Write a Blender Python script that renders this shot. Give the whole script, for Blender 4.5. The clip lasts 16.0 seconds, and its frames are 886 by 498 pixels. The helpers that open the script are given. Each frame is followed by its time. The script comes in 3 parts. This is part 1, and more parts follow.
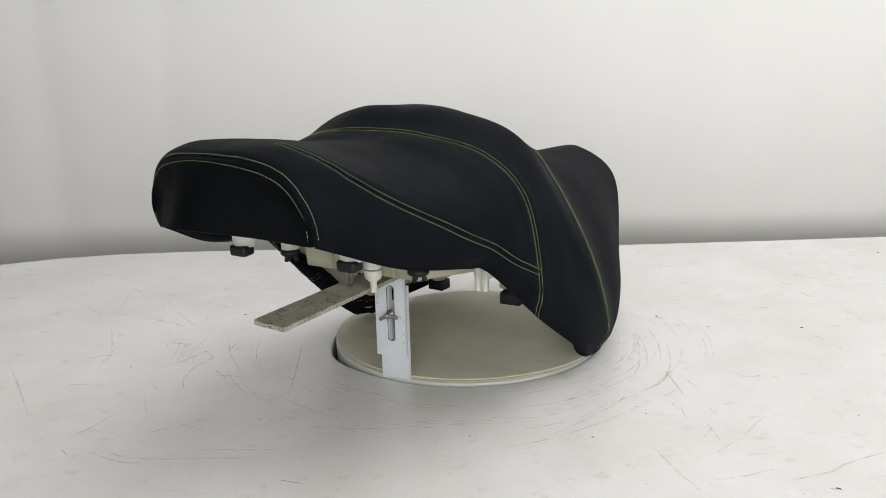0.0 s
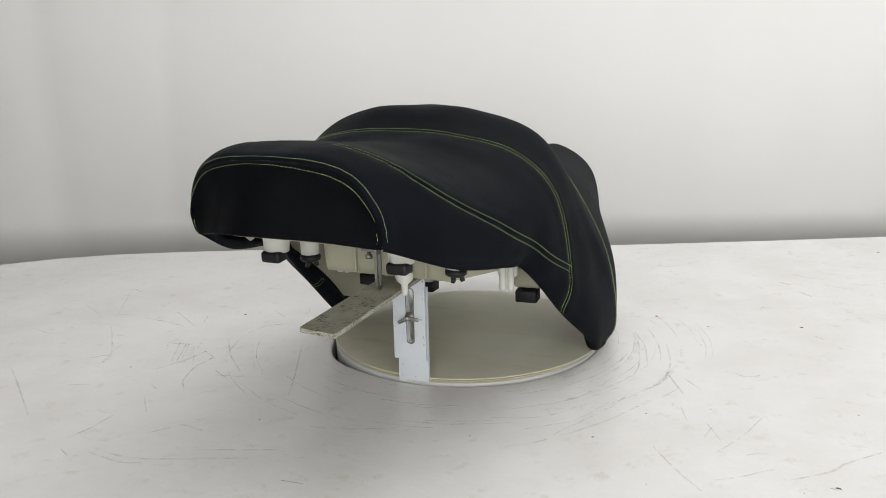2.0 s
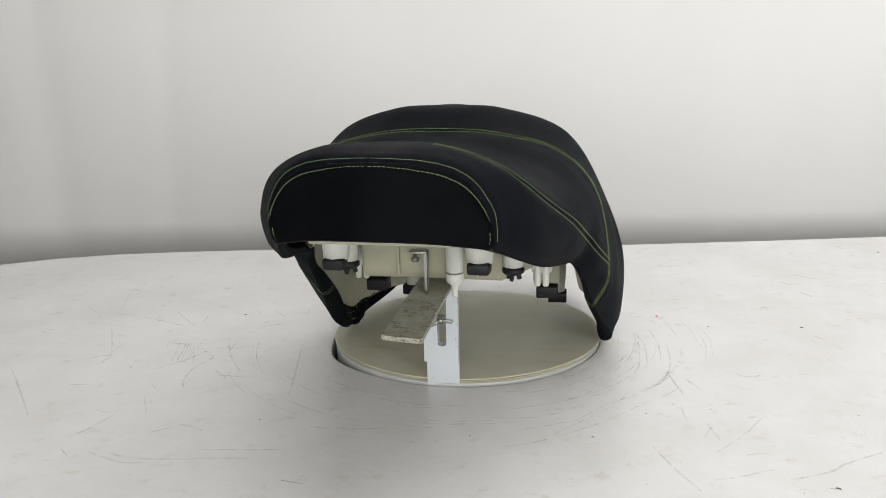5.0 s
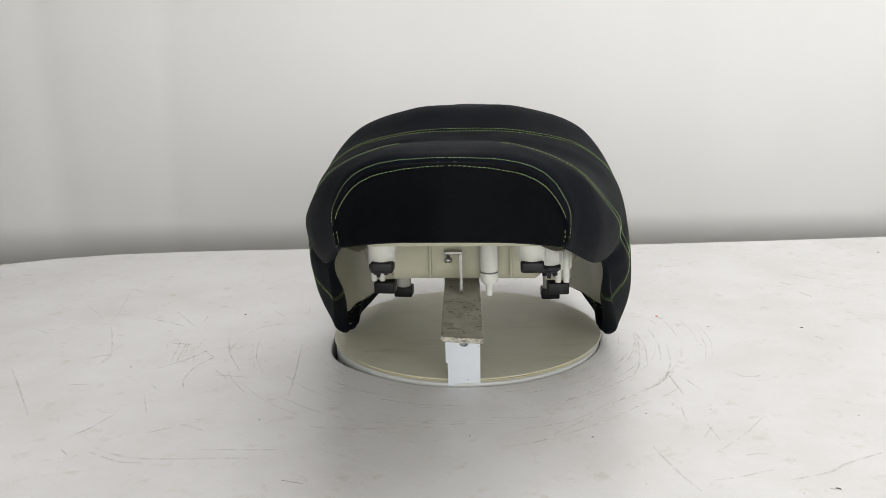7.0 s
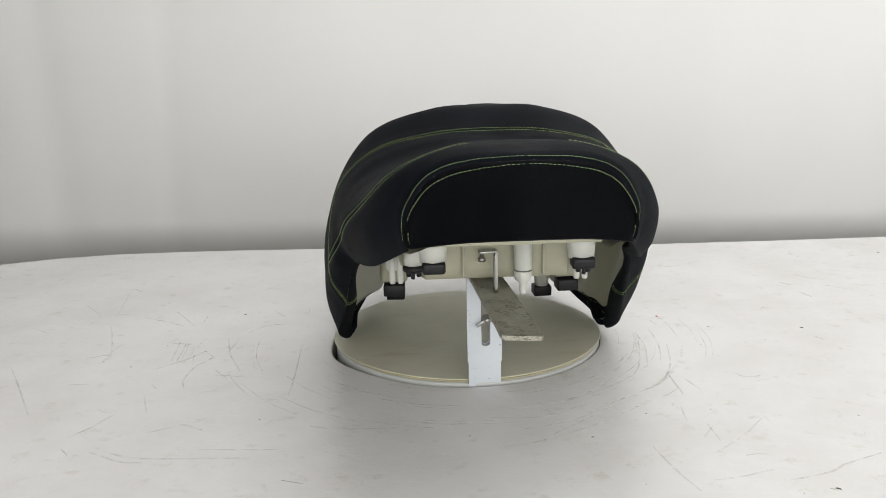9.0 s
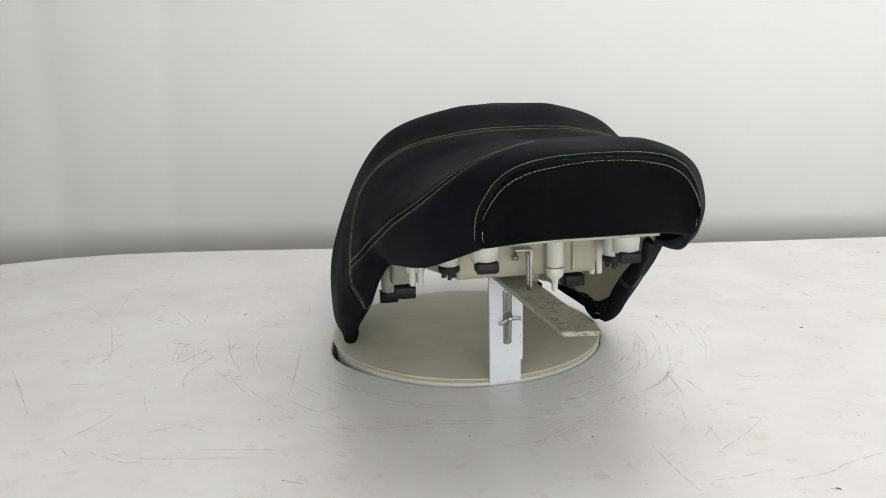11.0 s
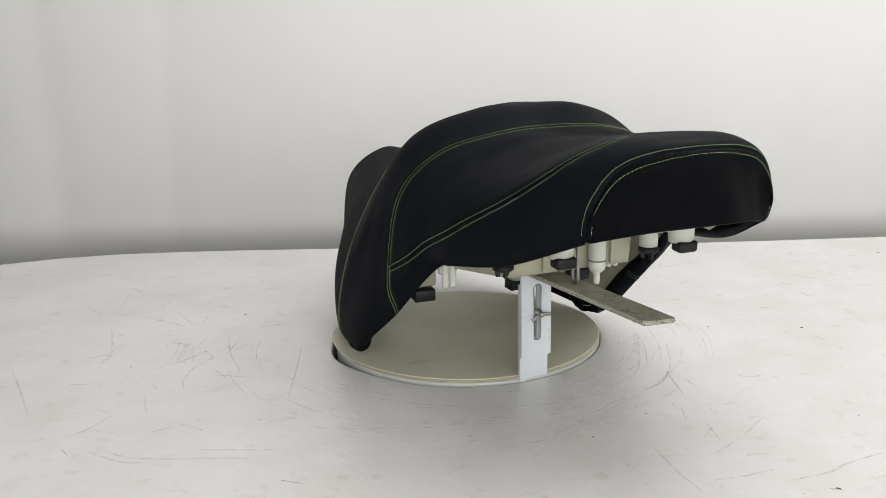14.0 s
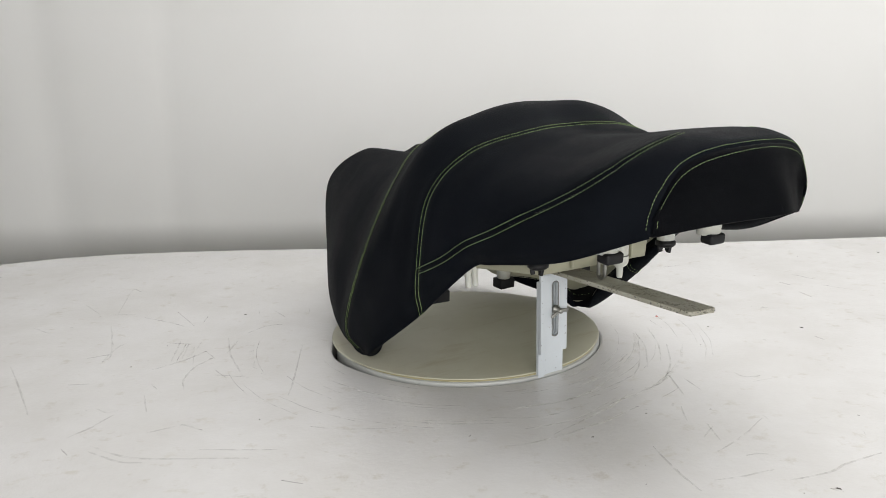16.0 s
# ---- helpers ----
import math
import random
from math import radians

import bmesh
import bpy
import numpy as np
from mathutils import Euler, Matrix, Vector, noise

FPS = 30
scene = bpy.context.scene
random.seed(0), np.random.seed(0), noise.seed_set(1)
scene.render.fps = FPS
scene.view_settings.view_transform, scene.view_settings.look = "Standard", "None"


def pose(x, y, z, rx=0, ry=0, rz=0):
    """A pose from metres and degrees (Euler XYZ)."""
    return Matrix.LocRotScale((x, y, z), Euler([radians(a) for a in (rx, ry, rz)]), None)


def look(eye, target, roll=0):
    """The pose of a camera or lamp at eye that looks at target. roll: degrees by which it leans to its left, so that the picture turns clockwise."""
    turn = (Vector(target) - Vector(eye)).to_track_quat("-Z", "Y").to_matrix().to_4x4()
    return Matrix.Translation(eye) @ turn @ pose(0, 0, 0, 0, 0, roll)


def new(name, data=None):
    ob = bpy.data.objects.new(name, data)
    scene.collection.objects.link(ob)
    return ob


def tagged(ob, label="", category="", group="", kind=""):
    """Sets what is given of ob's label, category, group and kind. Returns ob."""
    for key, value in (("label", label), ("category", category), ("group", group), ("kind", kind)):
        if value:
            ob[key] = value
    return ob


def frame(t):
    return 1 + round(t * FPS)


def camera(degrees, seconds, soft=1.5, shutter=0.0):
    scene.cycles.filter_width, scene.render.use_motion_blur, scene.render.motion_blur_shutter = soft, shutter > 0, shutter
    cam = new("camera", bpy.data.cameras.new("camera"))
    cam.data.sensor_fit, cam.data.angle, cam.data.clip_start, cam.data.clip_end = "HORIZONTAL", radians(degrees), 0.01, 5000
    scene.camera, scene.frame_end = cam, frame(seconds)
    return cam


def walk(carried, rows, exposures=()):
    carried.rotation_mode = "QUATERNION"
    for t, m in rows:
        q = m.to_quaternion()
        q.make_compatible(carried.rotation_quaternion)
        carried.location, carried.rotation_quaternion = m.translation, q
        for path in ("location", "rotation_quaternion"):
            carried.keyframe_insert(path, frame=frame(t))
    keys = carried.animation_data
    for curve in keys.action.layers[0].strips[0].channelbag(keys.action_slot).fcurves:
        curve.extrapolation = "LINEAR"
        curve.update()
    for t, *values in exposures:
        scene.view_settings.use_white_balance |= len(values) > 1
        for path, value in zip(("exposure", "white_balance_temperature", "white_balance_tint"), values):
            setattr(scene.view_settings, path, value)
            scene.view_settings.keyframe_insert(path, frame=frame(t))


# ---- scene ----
cam = camera(55.69, 16.0, soft=0.35)
EYE = look((0.0, -1.1250, 0.3928), (-0.0272, -0.1532, 0.1585), -1.32)
walk(cam, [(0.0, EYE), (16.0, EYE)])

# turn of the turntable: degrees per second, facing the camera at 7 s
RATE, FACING = 3.9134, 7.0
SEAT_YAW, SEAT_OFF = -3.338, 0.0127
SEAT_AT = pose(SEAT_OFF, 0, 0, 0, 0, SEAT_YAW)

# ---- light ----
world = bpy.data.worlds.new("world")
scene.world = world
world.use_nodes = True
world.node_tree.nodes["Background"].inputs[0].default_value = (0.9, 0.95, 1.0, 1)
world.node_tree.nodes["Background"].inputs[1].default_value = 0.3
scene.view_settings.exposure = 0.0


def area_lamp(name, at, target, size, size_y, power, colour):
    data = bpy.data.lights.new(name, "AREA")
    data.shape, data.size, data.size_y, data.energy, data.color = "RECTANGLE", size, size_y, power, colour
    ob = new(name, data)
    ob.matrix_world = look(at, target)
    return ob


area_lamp("ceiling_light", (0.95, 0.12, 2.12), (0.95, 0.13, 0), 2.4, 2.0, 32, (0.992, 0.978, 0.97))
# unseen fill lamp, added behind the camera to brighten backdrop and underside
area_lamp("softbox", (0.60, -2.2, 0.60), (1.1, 0.95, 0.15), 2.8, 0.9, 43, (0.992, 0.978, 0.97))


# ---- materials ----
def material(name, colour, rough=0.5, metal=0.0, spec=0.5):
    m = bpy.data.materials.new(name)
    m.use_nodes = True
    b = m.node_tree.nodes["Principled BSDF"]
    b.inputs["Base Color"].default_value = (*colour, 1)
    b.inputs["Roughness"].default_value = rough
    b.inputs["Metallic"].default_value = metal
    b.inputs["Specular IOR Level"].default_value = spec
    return m, m.node_tree.nodes, m.node_tree.links, b


def coords(n, l, scale=(1, 1, 1)):
    c, mp = n.new("ShaderNodeTexCoord"), n.new("ShaderNodeMapping")
    mp.inputs["Scale"].default_value = scale
    l.new(c.outputs["Object"], mp.inputs["Vector"])
    return mp.outputs["Vector"]


def noise_of(n, l, scale, detail=4.0, rough=0.55, vec=None):
    t = n.new("ShaderNodeTexNoise")
    t.inputs["Scale"].default_value, t.inputs["Detail"].default_value, t.inputs["Roughness"].default_value = scale, detail, rough
    l.new(vec if vec else coords(n, l), t.inputs["Vector"])
    return t.outputs["Fac"]


def ramp(n, l, fac, stops):
    r = n.new("ShaderNodeValToRGB")
    while len(r.color_ramp.elements) < len(stops):
        r.color_ramp.elements.new(0.5)
    for e, (at, c) in zip(r.color_ramp.elements, stops):
        e.position, e.color = at, (*c, 1)
    l.new(fac, r.inputs["Fac"])
    return r.outputs["Color"]


def mix(n, l, fac, a, b, kind="MIX"):
    m = n.new("ShaderNodeMixRGB")
    m.blend_type = kind
    for socket, value in zip(m.inputs, (fac, a, b)):
        if isinstance(value, (int, float)):
            socket.default_value = value
        elif isinstance(value, tuple):
            socket.default_value = (*value, 1)
        else:
            l.new(value, socket)
    return m.outputs["Color"]


def bump(n, l, b, height, strength, distance):
    k = n.new("ShaderNodeBump")
    k.inputs["Strength"].default_value, k.inputs["Distance"].default_value = strength, distance
    l.new(height, k.inputs["Height"])
    l.new(k.outputs["Normal"], b.inputs["Normal"])


def vinyl_material(name, low, high, rough, grain, depth):
    """Black upholstery: a fine pebbled grain and a faint patchiness."""
    m, n, l, b = material(name, low, rough, 0, 0.06)
    l.new(ramp(n, l, noise_of(n, l, 14, 5), [(0.3, low), (0.75, high)]), b.inputs["Base Color"])
    v = n.new("ShaderNodeTexVoronoi")
    v.inputs["Scale"].default_value = grain
    l.new(coords(n, l), v.inputs["Vector"])
    add = n.new("ShaderNodeMath")
    l.new(v.outputs["Distance"], add.inputs[0])
    l.new(noise_of(n, l, 60, 3), add.inputs[1])
    bump(n, l, b, add.outputs[0], 0.35, depth)
    rr = n.new("ShaderNodeMapRange")
    rr.inputs["To Min"].default_value, rr.inputs["To Max"].default_value = rough - 0.06, rough + 0.1
    l.new(noise_of(n, l, 35, 4), rr.inputs["Value"])
    l.new(rr.outputs[0], b.inputs["Roughness"])
    return m


VINYL = vinyl_material("black_vinyl", (0.0021, 0.0030, 0.0048), (0.0033, 0.0045, 0.0070), 0.62, 1500, 0.0004)
GRIP = vinyl_material("black_gripper_fabric", (0.0007, 0.0010, 0.0017), (0.0012, 0.0016, 0.0025), 0.7, 900, 0.0005)


def worn_paint_material(name, colour, wear, amount, rough, scale=60.0, stretch=(1, 1, 1)):
    """Painted metal or board with chips and grime."""
    m, n, l, b = material(name, colour, rough)
    vec = coords(n, l, stretch)
    chips = ramp(n, l, noise_of(n, l, scale, 12, 0.8, vec), [(amount, (0, 0, 0)), (amount + 0.05, (1, 1, 1))])
    soft = tuple(c * 0.86 for c in colour)
    base = ramp(n, l, noise_of(n, l, 9, 5), [(0.3, soft), (0.7, colour)])
    l.new(mix(n, l, chips, base, wear), b.inputs["Base Color"])
    bump(n, l, b, noise_of(n, l, scale, 6), 0.25, 0.0006)
    return m


POST_PAINT = worn_paint_material("white_enamel", (0.57, 0.61, 0.64), (0.20, 0.17, 0.13), 0.625, 0.42, 60)


def scraped_paint_material():
    """Grey-white paint scraped away in clusters of fine flecks, with brown grime."""
    m, n, l, b = material("worn_grey_paint", (0.33, 0.325, 0.265), 0.5)
    base = ramp(n, l, noise_of(n, l, 35, 6, 0.6), [(0.3, (0.25, 0.235, 0.175)), (0.65, (0.37, 0.365, 0.31))])
    flecks = noise_of(n, l, 520, 6, 0.7, coords(n, l, (0.45, 1, 1)))
    where = noise_of(n, l, 48, 5, 0.6)
    both_of = n.new("ShaderNodeMath")
    both_of.operation = "MULTIPLY_ADD"
    l.new(where, both_of.inputs[0])
    both_of.inputs[1].default_value = 0.55
    l.new(flecks, both_of.inputs[2])
    worn = ramp(n, l, both_of.outputs[0], [(0.85, (0, 0, 0)), (0.90, (0.9, 0.9, 0.9))])
    l.new(mix(n, l, worn, base, (0.06, 0.05, 0.035)), b.inputs["Base Color"])
    bump(n, l, b, both_of.outputs[0], 0.3, 0.0005)
    return m


STRIP_PAINT = scraped_paint_material()


def board_material():
    """Cream board: clouded grime, long brown smears and a few dark pits."""
    m, n, l, b = material("cream_board", (0.56, 0.54, 0.44), 0.5)
    cloud = ramp(n, l, noise_of(n, l, 7, 6, 0.6), [(0.3, (0.46, 0.445, 0.335)), (0.7, (0.555, 0.55, 0.445))])
    smear = ramp(n, l, noise_of(n, l, 11, 7, 0.65, coords(n, l, (0.5, 2.4, 1))), [(0.28, (0.72, 0.63, 0.46)), (0.44, (1, 1, 1))])
    pits = ramp(n, l, noise_of(n, l, 95, 5, 0.7), [(0.25, (0.45, 0.38, 0.28)), (0.31, (1, 1, 1))])
    l.new(mix(n, l, 0.8, mix(n, l, 0.6, cloud, smear, "MULTIPLY"), pits, "MULTIPLY"), b.inputs["Base Color"])
    bump(n, l, b, noise_of(n, l, 60, 6), 0.2, 0.0005)
    return m


DISC_PAINT = board_material()
UNDERLAY = worn_paint_material("yellowed_board", (0.42, 0.38, 0.22), (0.25, 0.21, 0.12), 0.6, 0.6, 40)
RING_PAINT = worn_paint_material("grey_white_rim", (0.46, 0.47, 0.45), (0.2, 0.18, 0.14), 0.62, 0.45, 40)


def table_material():
    """White vinyl sheet with faint grime, hairline scuffs and a leathery relief."""
    m, n, l, b = material("white_vinyl_sheet", (0.8, 0.79, 0.77), 0.27)
    grime = ramp(n, l, noise_of(n, l, 5, 8, 0.65), [(0.35, (0.625, 0.615, 0.60)), (0.6, (0.69, 0.685, 0.68))])
    fine = ramp(n, l, noise_of(n, l, 38, 8, 0.7), [(0.30, (0.76, 0.72, 0.64)), (0.42, (1, 1, 1))])
    streak = ramp(n, l, noise_of(n, l, 24, 7, 0.65, coords(n, l, (0.8, 1.1, 1))), [(0.28, (0.86, 0.83, 0.76)), (0.38, (1, 1, 1))])
    l.new(mix(n, l, 0.7, mix(n, l, 0.6, grime, fine, "MULTIPLY"), streak, "MULTIPLY"), b.inputs["Base Color"])
    relief_sum = n.new("ShaderNodeMath")
    l.new(noise_of(n, l, 22, 6, 0.6), relief_sum.inputs[0])
    l.new(noise_of(n, l, 210, 5, 0.6), relief_sum.inputs[1])
    bump(n, l, b, relief_sum.outputs[0], 0.3, 0.0010)
    return m


TABLE_VINYL = table_material()


def wall_material(name, low, high, scale=2.0):
    m, n, l, b = material(name, high, 0.75, 0, 0.3)
    l.new(ramp(n, l, noise_of(n, l, scale, 6), [(0.3, low), (0.7, high)]), b.inputs["Base Color"])
    bump(n, l, b, noise_of(n, l, 30, 5), 0.1, 0.002)
    return m


BACKDROP = wall_material("white_cloth_backdrop", (0.78, 0.78, 0.765), (0.81, 0.81, 0.80))
BOUNCE_PAINT = wall_material("pale_bounce_paint", (0.70, 0.70, 0.69), (0.75, 0.75, 0.74))
# olive so that the unseen floor tints light bounced onto the backdrop's foot
UNSEEN_OLIVE = wall_material("unseen_olive", (0.19, 0.18, 0.13), (0.25, 0.24, 0.18), 8)


def plastic(name, colour, rough, sub=0.0, spec=0.5):
    m, n, l, b = material(name, colour, rough, 0, spec)
    l.new(ramp(n, l, noise_of(n, l, 22, 5), [(0.3, tuple(c * 0.88 for c in colour)), (0.7, colour)]), b.inputs["Base Color"])
    bump(n, l, b, noise_of(n, l, 180, 4), 0.15, 0.0004)
    b.inputs["Subsurface Weight"].default_value = sub
    b.inputs["Subsurface Radius"].default_value = (0.006, 0.005, 0.004)
    return m


PAN = plastic("milky_plastic", (0.36, 0.355, 0.260), 0.42)
BOSS = plastic("white_nylon", (0.58, 0.59, 0.54), 0.35, 0.25)
RUBBER = plastic("black_rubber", (0.006, 0.006, 0.007), 0.5, 0, 0.3)
FELT = plastic("dull_black_backing", (0.0045, 0.0047, 0.0055), 0.8, 0, 0.1)
STEEL = material("dull_steel", (0.30, 0.30, 0.28), 0.4, 0.9)[0]
DARK_STEEL = plastic("rubbed_dark_steel", (0.13, 0.125, 0.115), 0.5)
GAP_SHADE = material("gap_shade", (0.015, 0.015, 0.015), 0.8)[0]
THREAD = plastic("lime_thread", (0.34, 0.47, 0.17), 0.6)
PALE_THREAD = plastic("pale_thread", (0.28, 0.39, 0.16), 0.6)


# ---- mesh helpers ----
def part(name, bm, mat, parent=None, label="", smooth=True, m=None):
    """One mesh object out of a bmesh, under its thing or part."""
    if m is not None:
        bm.transform(m)
    bmesh.ops.recalc_face_normals(bm, faces=bm.faces)
    me = bpy.data.meshes.new(name)
    bm.to_mesh(me)
    bm.free()
    me.materials.append(mat)
    if smooth:
        me.polygons.foreach_set("use_smooth", [True] * len(me.polygons))
    ob = new(name, me)
    ob.parent = parent
    return tagged(ob, label) if label else ob


def from_grid(name, grids, mat, parent=None, label="", weld=True):
    """One mesh out of grids of points, each an array rows x columns x 3."""
    verts, faces = [], []
    for g in grids:
        r, c = g.shape[:2]
        o = len(verts)
        verts += [tuple(v) for v in g.reshape(-1, 3)]
        faces += [(o + i * c + j, o + i * c + j + 1, o + (i + 1) * c + j + 1, o + (i + 1) * c + j) for i in range(r - 1) for j in range(c - 1)]
    me = bpy.data.meshes.new(name)
    me.from_pydata(verts, [], faces)
    bm = bmesh.new()
    bm.from_mesh(me)
    bpy.data.meshes.remove(me)
    if weld:
        bmesh.ops.remove_doubles(bm, verts=bm.verts, dist=2e-5)
    return part(name, bm, mat, parent, label)


def box_bm(size, at=(0, 0, 0), bevel=0.0, seg=2):
    bm = bmesh.new()
    bmesh.ops.create_cube(bm, size=1)
    bmesh.ops.scale(bm, vec=size, verts=bm.verts)
    if bevel:
        bmesh.ops.bevel(bm, geom=bm.edges[:], offset=bevel, segments=seg, profile=0.5, affect="EDGES")
    bmesh.ops.translate(bm, vec=at, verts=bm.verts)
    return bm


def turned_bm(profile, seg=32, at=(0, 0, 0)):
    """A body turned about z out of (radius, height) pairs; closed at its ends."""
    bm = bmesh.new()
    rings = [[bm.verts.new((r * math.cos(a) + at[0], r * math.sin(a) + at[1], z + at[2])) for a in (2 * math.pi * k / seg for k in range(seg))] for r, z in profile]
    for lo, hi in zip(rings, rings[1:]):
        for k in range(seg):
            bm.faces.new((lo[k], lo[(k + 1) % seg], hi[(k + 1) % seg], hi[k]))
    bm.faces.new(rings[0][::-1])
    bm.faces.new(rings[-1])
    return bm


def plate_bm(outline, holes, z0, z1):
    """A plate out of a flat outline with holes, from z0 to z1."""
    bm = bmesh.new()
    edges = []
    for loop in (outline, *holes):
        vs = [bm.verts.new((x, y, z0)) for x, y in loop]
        edges += [bm.edges.new((a, b)) for a, b in zip(vs, vs[1:] + vs[:1])]
    made = bmesh.ops.triangle_fill(bm, use_beauty=True, use_dissolve=False, edges=edges)
    faces = [f for f in made["geom"] if isinstance(f, bmesh.types.BMFace)]
    out = bmesh.ops.extrude_face_region(bm, geom=faces)
    bmesh.ops.translate(bm, vec=(0, 0, z1 - z0), verts=[v for v in out["geom"] if isinstance(v, bmesh.types.BMVert)])
    return bm


def empty(name, label, category, group=""):
    return tagged(new(name), label, category, group)


# ---- the room ----
TABLE_Z = -0.003


def build_room():
    # unseen enclosure, added: its pale walls and ceiling bounce light onto the table
    x0, x1, y0, y1, zf, zc = -2.2, 2.2, -3.0, 1.25, -0.9, 2.2
    tagged(part("floor", box_bm((x1 - x0 + 0.4, y1 - y0 + 0.4, 0.1), ((x0 + x1) / 2, (y0 + y1) / 2, zf - 0.05)), UNSEEN_OLIVE, smooth=False), "unseen plain floor, olive to tint bounced light", "floor", kind="structure")
    tagged(part("ceiling", box_bm((x1 - x0 + 0.4, y1 - y0 + 0.4, 0.1), ((x0 + x1) / 2, (y0 + y1) / 2, zc + 0.05)), BOUNCE_PAINT, smooth=False), "unseen plain ceiling, pale to bounce light", "ceiling", kind="structure")
    for name, size, at in (("wall_west", (0.1, y1 - y0, zc - zf), (x0 - 0.05, (y0 + y1) / 2, (zf + zc) / 2)), ("wall_east", (0.1, y1 - y0, zc - zf), (x1 + 0.05, (y0 + y1) / 2, (zf + zc) / 2)),
                           ("wall_south", (x1 - x0 + 0.2, 0.1, zc - zf), ((x0 + x1) / 2, y0 - 0.05, (zf + zc) / 2)), ("wall_north", (x1 - x0 + 0.2, 0.1, zc - zf), ((x0 + x1) / 2, y1 + 0.05, (zf + zc) / 2))):
        tagged(part(name, box_bm(size, at), BOUNCE_PAINT, smooth=False), "unseen plain wall, pale to bounce light", "wall", kind="structure")


def build_backdrop():
    """A white sheet that hangs behind the table, with shallow upright folds."""
    xs, zs = np.linspace(-2.0, 2.0, 161), np.concatenate([np.linspace(-0.85, -0.2, 12), np.linspace(-0.17, 0.05, 40), np.linspace(0.08, 2.1, 50)])
    X, Z = np.meshgrid(xs, zs)
    fold = 0.004 * np.sin(X * 3.1 + 0.6 + 0.25 * Z) + 0.0015 * np.sin(X * 9.3 + 1.9 - 0.5 * Z) + 0.007 * np.exp(-((X + 1.02 + 0.03 * Z) / 0.05) ** 2) - 0.006 * np.exp(-((X - 0.62 + 0.05 * Z) / 0.09) ** 2) + 0.005 * np.exp(-((X + 0.74 - 0.04 * Z) / 0.035) ** 2)
    # assumed curve: below the table's height the cloth bends back and under, shading its foot
    Y = 0.95 + fold + 3.0 * np.clip(-0.022 - Z, 0, 0.12) ** 2 + 0.72 * np.clip(-0.146 - Z, 0, 1) * 0.3
    sheet = np.stack([X, Y, Z], -1)
    back = np.stack([X, Y + 0.004, Z], -1)
    rim = [np.stack([sheet[k], back[k]]) for k in (0, -1)] + [np.stack([sheet[:, k], back[:, k]]) for k in (0, -1)]
    ob = from_grid("backdrop", [sheet, back, *rim], BACKDROP)
    tagged(ob, "white cloth backdrop with soft upright folds", "backdrop", kind="structure")


def build_table():
    table = empty("table", "white vinyl-covered work table, scuffed and scratched", "table")
    # plan of the top: a straight back edge that bends round a wide soft corner
    back = [(1.6, 0.583), (1.2, 0.578), (0.9, 0.566), (0.6, 0.544), (0.33, 0.530), (0.0, 0.536), (-0.3, 0.538), (-0.48, 0.536), (-0.60, 0.529), (-0.72, 0.516), (-0.82, 0.490), (-0.91, 0.450), (-1.0, 0.37), (-1.1, 0.25), (-1.18, 0.10)]
    outline = [(1.6, -1.6), *back, (-1.2, -1.6)]
    hole = []
    for k in range(120):
        a = 2 * math.pi * k / 120
        r = 0.1848 + 0.0036 * math.exp(-((a - 4.45) / 0.75) ** 2) + 0.0085 * math.exp(-((a - 3.60) / 0.30) ** 2)
        hole.append((r * math.cos(a), r * math.sin(a)))
    bm = plate_bm(outline[::-1], [hole], TABLE_Z - 0.03, TABLE_Z)
    rim = [e for e in bm.edges if len(e.link_faces) == 2 and all(abs(v.co.z - TABLE_Z) < 1e-6 for v in e.verts) and abs(e.calc_face_angle(0)) > 1.2]
    bmesh.ops.bevel(bm, geom=rim, offset=0.003, segments=3, profile=0.5, affect="EDGES")
    top = part("tabletop", bm, TABLE_VINYL, table, smooth=False)
    for x, y in ((1.45, -1.45), (1.45, 0.42), (-1.05, -1.45), (-0.95, 0.2)):
        part("leg", box_bm((0.05, 0.05, 0.866), (x, y, -0.467), 0.004), UNSEEN_OLIVE, table, smooth=False)
    # well under the turning plate, near-black to stand in for the gap's shade
    part("well", turned_bm([(0.215, -0.062), (0.215, -0.0385)], 64, (-0.0045, 0, 0)), GAP_SHADE, table)
    return top


build_room()
build_backdrop()
TABLETOP = build_table()


# ---- wear on the tabletop ----
def stain_material(name, colour, cover, scale=90):
    """A broken, half-clear film."""
    m, n, l, b = material(name, colour, 0.6)
    fac = ramp(n, l, noise_of(n, l, scale, 6, 0.7), [(0.5 - cover / 2, (0, 0, 0)), (0.85 - cover / 2, (0.3 + 0.7 * cover,) * 3)])
    l.new(fac, b.inputs["Alpha"])
    return m


FAINT = stain_material("faint_scuff", (0.585, 0.57, 0.515), 0.22, 55)
SMUDGE = stain_material("rubbed_smudge", (0.58, 0.56, 0.48), 0.08, 24)
DARK_MARK = stain_material("dark_mark", (0.32, 0.295, 0.24), 0.36)
OCHRE = stain_material("ochre_smudge", (0.42, 0.36, 0.2), 0.3)
CRUMB = plastic("dark_crumb", (0.07, 0.065, 0.055), 0.7)
RED = stain_material("red_stain", (0.55, 0.2, 0.17), 0.6)
RNG = random.Random(11)


